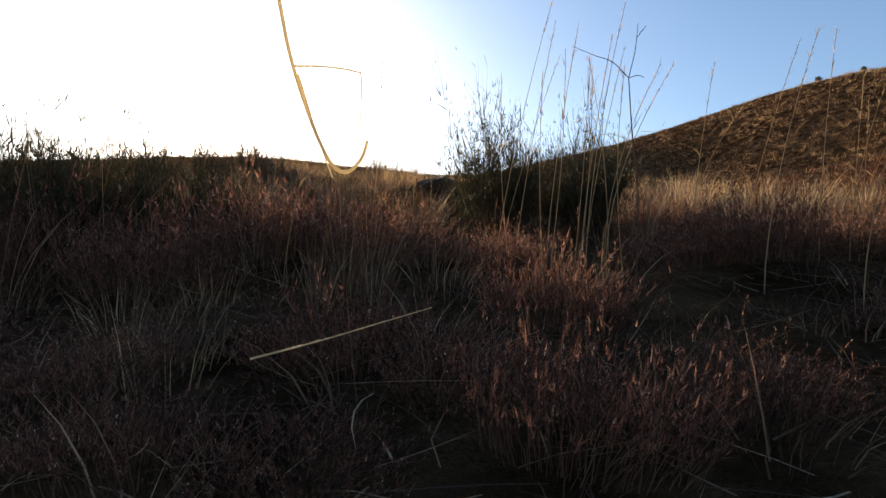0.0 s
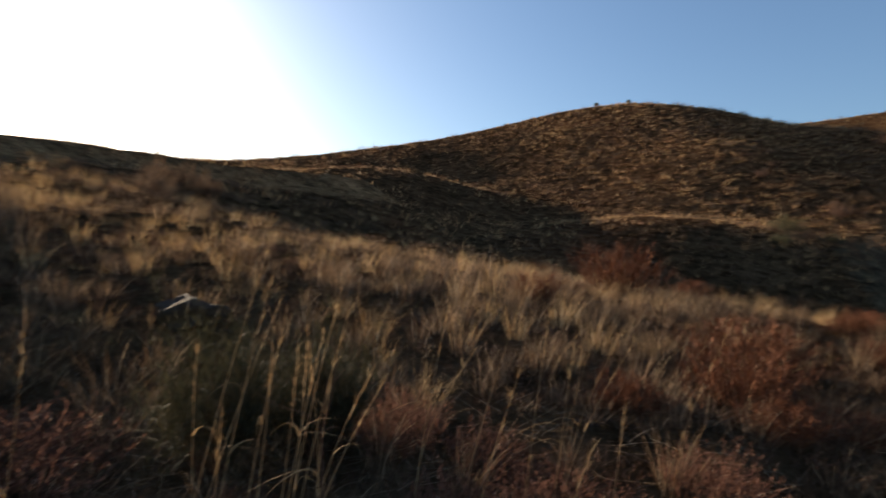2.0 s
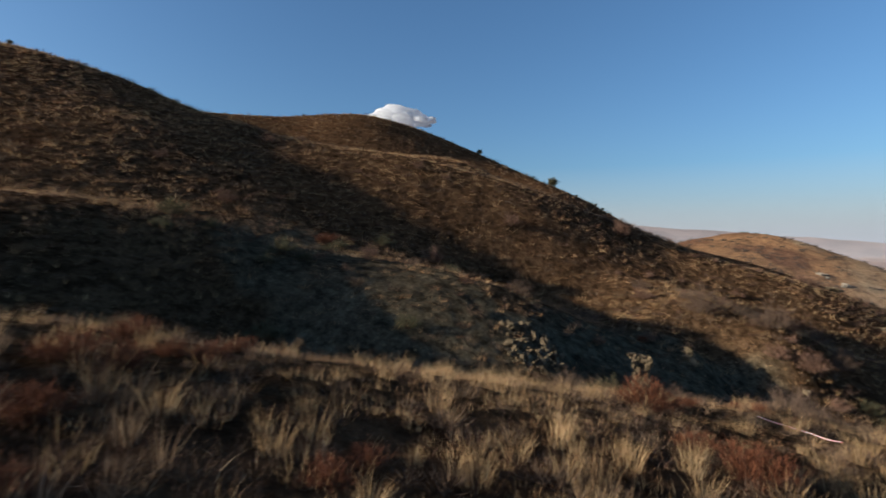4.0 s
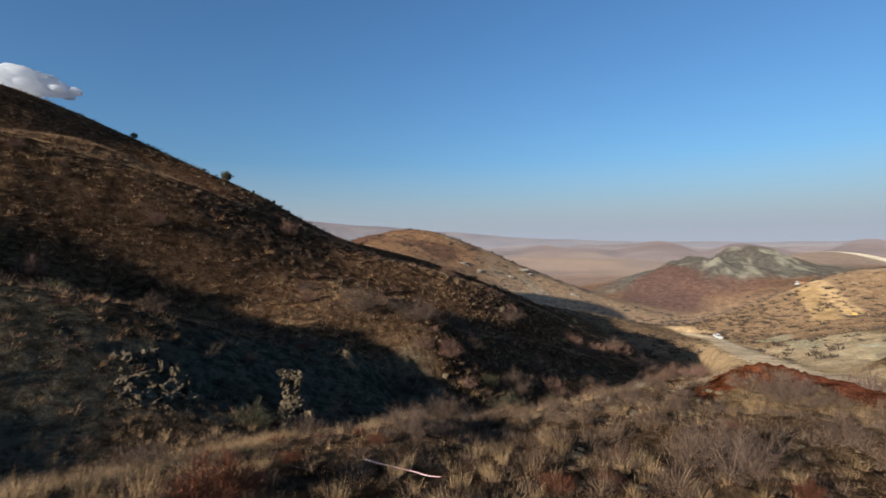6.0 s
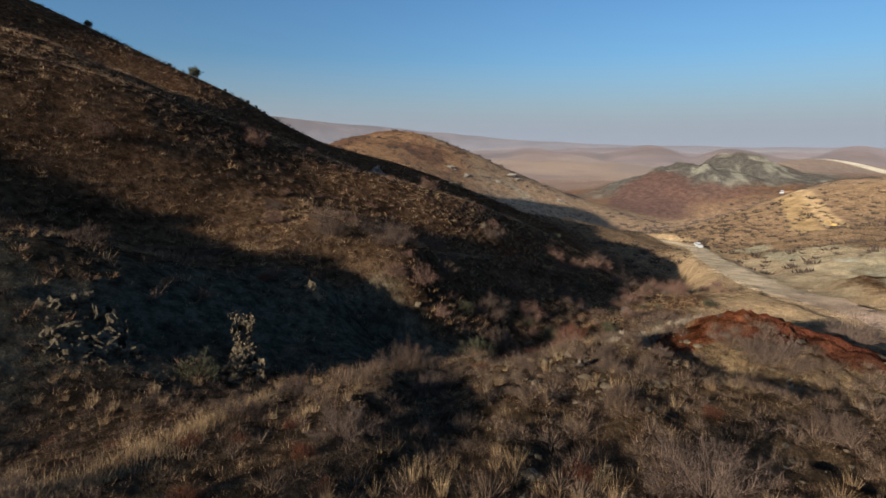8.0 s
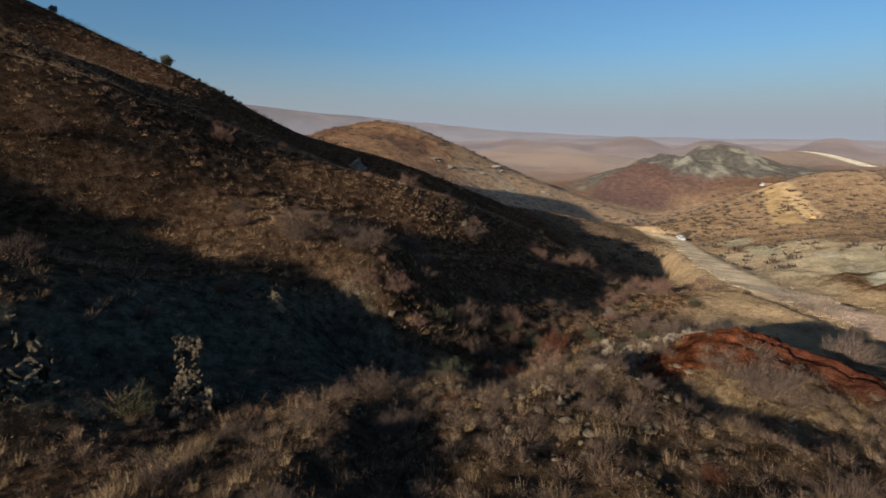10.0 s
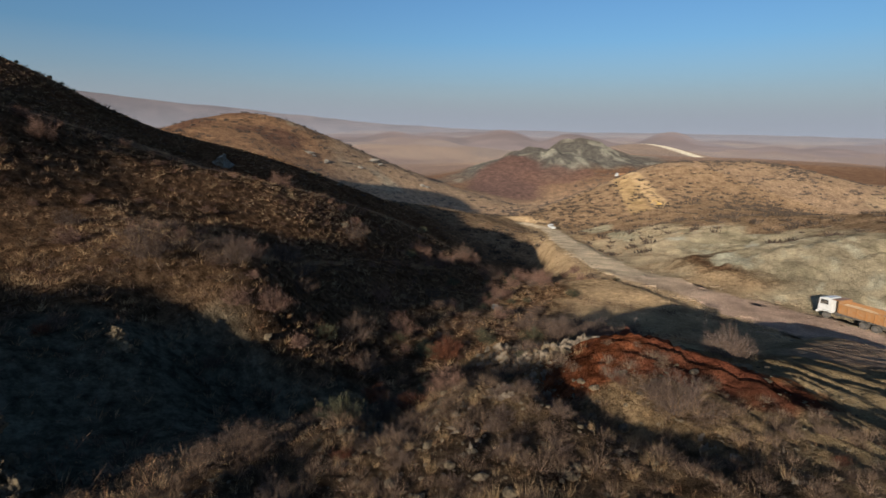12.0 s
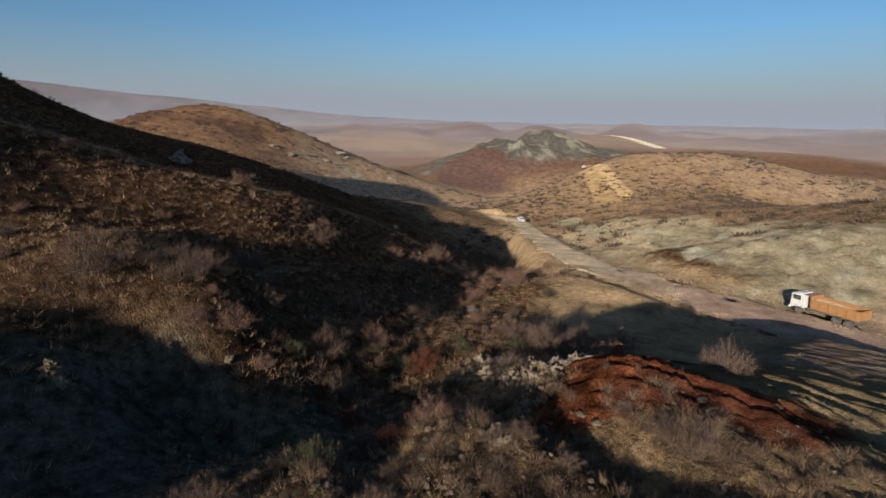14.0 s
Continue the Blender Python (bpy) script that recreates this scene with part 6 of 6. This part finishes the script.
# ---- trees on the ridge ----
def ridge_tree(seed, tall):
    rng = np.random.default_rng(seed)
    thing = tagged(new("ridge_tree"), "small dark round-crowned tree on the ridge line", "tree", "ridge trees")
    part("trunk", mesh_of("trunk", *joined([tube([(0, 0, -0.2), (0.05, 0, 0.3 * tall), (0.0, 0.05, 0.6 * tall)], 0.09, 0.04, 7)] +
                                           [tube([(0.03, 0, 0.3 * tall), (0.25 * tall * math.cos(k), 0.25 * tall * math.sin(k), 0.65 * tall)], 0.05, 0.015, 5) for k in range(7)]), TWIG), None, thing)
    n = 2600
    a, u, r = rng.uniform(0, 6.283, n), rng.uniform(-1, 1, n), rng.uniform(0.2, 1, n) ** 0.5
    lump = 0.75 + 0.25 * np.sin(3 * a) * np.cos(4 * u)
    ring = np.sqrt(1 - u * u)
    spot = np.stack([np.cos(a) * ring * r * lump * 0.5 * tall, np.sin(a) * ring * r * lump * 0.5 * tall, tall * (0.42 + 0.4 * u * r * lump)], 1)
    way = rng.normal(0, 1, (n, 3))
    part("crown", mesh_of("crown", *blades(rng, spot, way, rng.uniform(0.1, 0.25, n) * tall / 3, np.full(n, 0.09 * tall / 3), way * 0, 1), OLIVE), None, thing)
    return thing


tree = ridge_tree(80, 3.0)
for k, (x, y, s) in enumerate([(162.8, 0.2, 1.35), (172.2, 24.0, 0.85), (166.3, 6.1, 0.4), (161.8, -6.8, 0.35), (160.8, -12.2, 0.42), (161.8, -14.3, 0.38),
                              (161.7, -16.3, 0.3), (51.7, 69.5, 0.35), (54.3, 65.0, 0.3), (151.7, 76.7, 0.35)]):
    m = place_on(x, y, 77.0 * k, 0.3 * s)
    ob = tree if k == 0 else copy_thing(tree, m)
    ob.matrix_basis = m @ Matrix.Diagonal((s, s, s, 1))


# ---- sky and distance ----
def far_range(name, radius, az0, az1, low, ridge, colour, seed, label):
    """A distant mountain range as a broad sloping strip; ridge(u): height of its crest."""
    n = Nodes(name + "_earth")
    soft = n.ramp(n.noise(n.place(), 0.007, 8.0, 0.65), (0.35, tuple(c * 0.6 for c in colour)), (0.65, tuple(min(1, c * 1.2) for c in colour)))
    material = n.finish(soft, 1.0, 0.0, 0.0)
    cols, rows = 160, 10
    u = np.linspace(0, 1, cols)
    az = np.radians(az0 + (az1 - az0) * u)
    crest = np.array([ridge(v) for v in u]) + 16 * fractal(u * 40, u * 0 + seed, 1.2, 5, seed)
    verts, faces = [], []
    for j in range(rows):
        t = j / (rows - 1)
        r = radius + 600 * t
        bump = 30 * fractal(np.sin(az) * r, np.cos(az) * r, 260, 3, seed + 2) * math.sin(t * math.pi)
        z = low + (crest - low) * math.sin(t * math.pi * 0.5) + bump
        verts.append(np.stack([np.sin(az) * r, np.cos(az) * r, z], 1))
    for j in range(rows - 1):
        for i in range(cols - 1):
            faces.append((j * cols + i, j * cols + i + 1, (j + 1) * cols + i + 1, (j + 1) * cols + i))
    return tagged(new(name, mesh_of(name, np.concatenate(verts), faces, material, True)), label, "mountains", kind="structure")


LOW_HILLS = [(0.36, 0.022, 26), (0.385, 0.02, 30), (0.41, 0.03, 16), (0.452, 0.018, 22), (0.48, 0.03, 20), (0.555, 0.018, 34), (0.578, 0.016, 26), (0.61, 0.03, 14), (0.2, 0.05, 30), (0.25, 0.02, 20), (0.31, 0.03, 18), (0.72, 0.06, 16)]
far_range("backdrop", 3300, 70, 250, -90, lambda u: 300 * (1 - smooth(0.0, 0.75, np.array(2 * u))) - 30, (0.12, 0.088, 0.08), 5, "hazy pink-grey mountain range in the distance")
far_range("backdrop", 2300, 95, 230, -80, lambda u: -62 + 58 * abs(math.sin(u * 13.5 + 0.6)) * (0.5 + 0.5 * math.sin(u * 34)), (0.125, 0.085, 0.07), 8, "low hazy brown hills in the far valley")
far_range("backdrop", 1450, 100, 235, -70, lambda u: -62 + 14 * abs(math.sin(u * 21.0)) + sum(h * math.exp(-((1.5 * u - at) / w) ** 2) for at, w, h in LOW_HILLS), (0.12, 0.08, 0.064), 9, "low reddish hills across the valley")


def haze_sheet(radius, top, veil, label, tint):
    """A glowing see-through sheet that imitates haze in the far valley and fades upwards."""
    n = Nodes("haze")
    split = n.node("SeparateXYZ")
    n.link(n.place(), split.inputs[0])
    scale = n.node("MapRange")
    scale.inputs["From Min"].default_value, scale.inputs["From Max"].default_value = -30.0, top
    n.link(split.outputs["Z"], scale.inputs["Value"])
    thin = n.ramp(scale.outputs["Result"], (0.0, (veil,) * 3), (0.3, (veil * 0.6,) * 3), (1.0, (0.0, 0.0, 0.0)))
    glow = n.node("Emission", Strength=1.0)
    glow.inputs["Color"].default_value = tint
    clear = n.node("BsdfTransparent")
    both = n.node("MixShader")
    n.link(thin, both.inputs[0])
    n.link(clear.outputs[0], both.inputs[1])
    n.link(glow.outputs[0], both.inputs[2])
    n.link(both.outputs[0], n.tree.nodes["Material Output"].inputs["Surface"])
    az = np.radians(np.linspace(60, 215, 80))
    low, high = (np.stack([np.sin(az) * radius, np.cos(az) * radius, np.full(80, z)], 1) for z in (-120.0, top))
    faces = [(i, i + 1, i + 81, i + 80) for i in range(79)]
    ob = tagged(new("backdrop", mesh_of("haze_sheet", np.concatenate([low, high]), faces, n.material)), label, "haze", kind="structure")
    ob.visible_shadow = False
    return ob


# emission colour of the valley sheets that stand in for haze
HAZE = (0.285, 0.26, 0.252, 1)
haze_sheet(4300, 640.0, 0.9, "glowing grey-blue sheet that imitates haze over the far horizon", (0.255, 0.252, 0.27, 1))
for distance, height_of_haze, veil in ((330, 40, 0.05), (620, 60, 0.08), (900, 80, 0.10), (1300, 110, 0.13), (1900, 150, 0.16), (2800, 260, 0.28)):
    haze_sheet(distance, height_of_haze, veil, "glowing sheet that imitates thin haze in the far valley", HAZE)


def cloud():
    """One small fair-weather cloud behind the ridge."""
    rng = np.random.default_rng(90)
    bm = bmesh.new()
    for k in range(120):
        t = float(rng.uniform(-0.7, 0.62))
        body = (1 - t * t) * (0.6 + 0.4 * math.sin(3 * t + 2.2))
        r = (11 + 30 * body) * float(rng.uniform(0.6, 1.1))
        at = Vector((t * 250, float(rng.normal(0, 30)), float(rng.uniform(0, 1)) * 75 * body))
        bmesh.ops.create_icosphere(bm, subdivisions=2, radius=r, matrix=Matrix.Translation(at) @ Matrix.Diagonal((1.5, 1.2, 0.8, 1)))
    for v in bm.verts:
        v.co += noise.noise_vector(v.co / 24) * 7
    for f in bm.faces:
        f.smooth = True
    me = bpy.data.meshes.new("cloud")
    bm.to_mesh(me)
    bm.free()
    n = Nodes("vapour")
    vapour = n.finish((0.85, 0.86, 0.88), 1.0, 0.0, 0.0)
    tree = vapour.node_tree
    out = next(node for node in tree.nodes if node.type == "OUTPUT_MATERIAL")
    body = out.inputs["Surface"].links[0].from_socket
    inner = tree.nodes.new("ShaderNodeBsdfTranslucent")
    inner.inputs["Color"].default_value = (0.97, 0.97, 0.98, 1)
    mix = tree.nodes.new("ShaderNodeMixShader")
    mix.inputs[0].default_value = 0.6
    tree.links.new(body, mix.inputs[1])
    tree.links.new(inner.outputs[0], mix.inputs[2])
    tree.links.new(mix.outputs[0], out.inputs["Surface"])
    me.materials.append(vapour)
    ob = tagged(new("cloud", me), "small white cumulus cloud over the ridge", "cloud", kind="structure")
    shell = ob.modifiers.new("shell", "REMESH")
    shell.mode, shell.voxel_size, shell.use_smooth_shade = "VOXEL", 5.0, True
    ob.matrix_basis = Matrix.Translation((3350, 1010, 830)) @ Matrix.Rotation(radians(-73), 4, "Z") @ Matrix.Diagonal((1.3, 1.15, 1.15, 1))
    return ob


cloud()
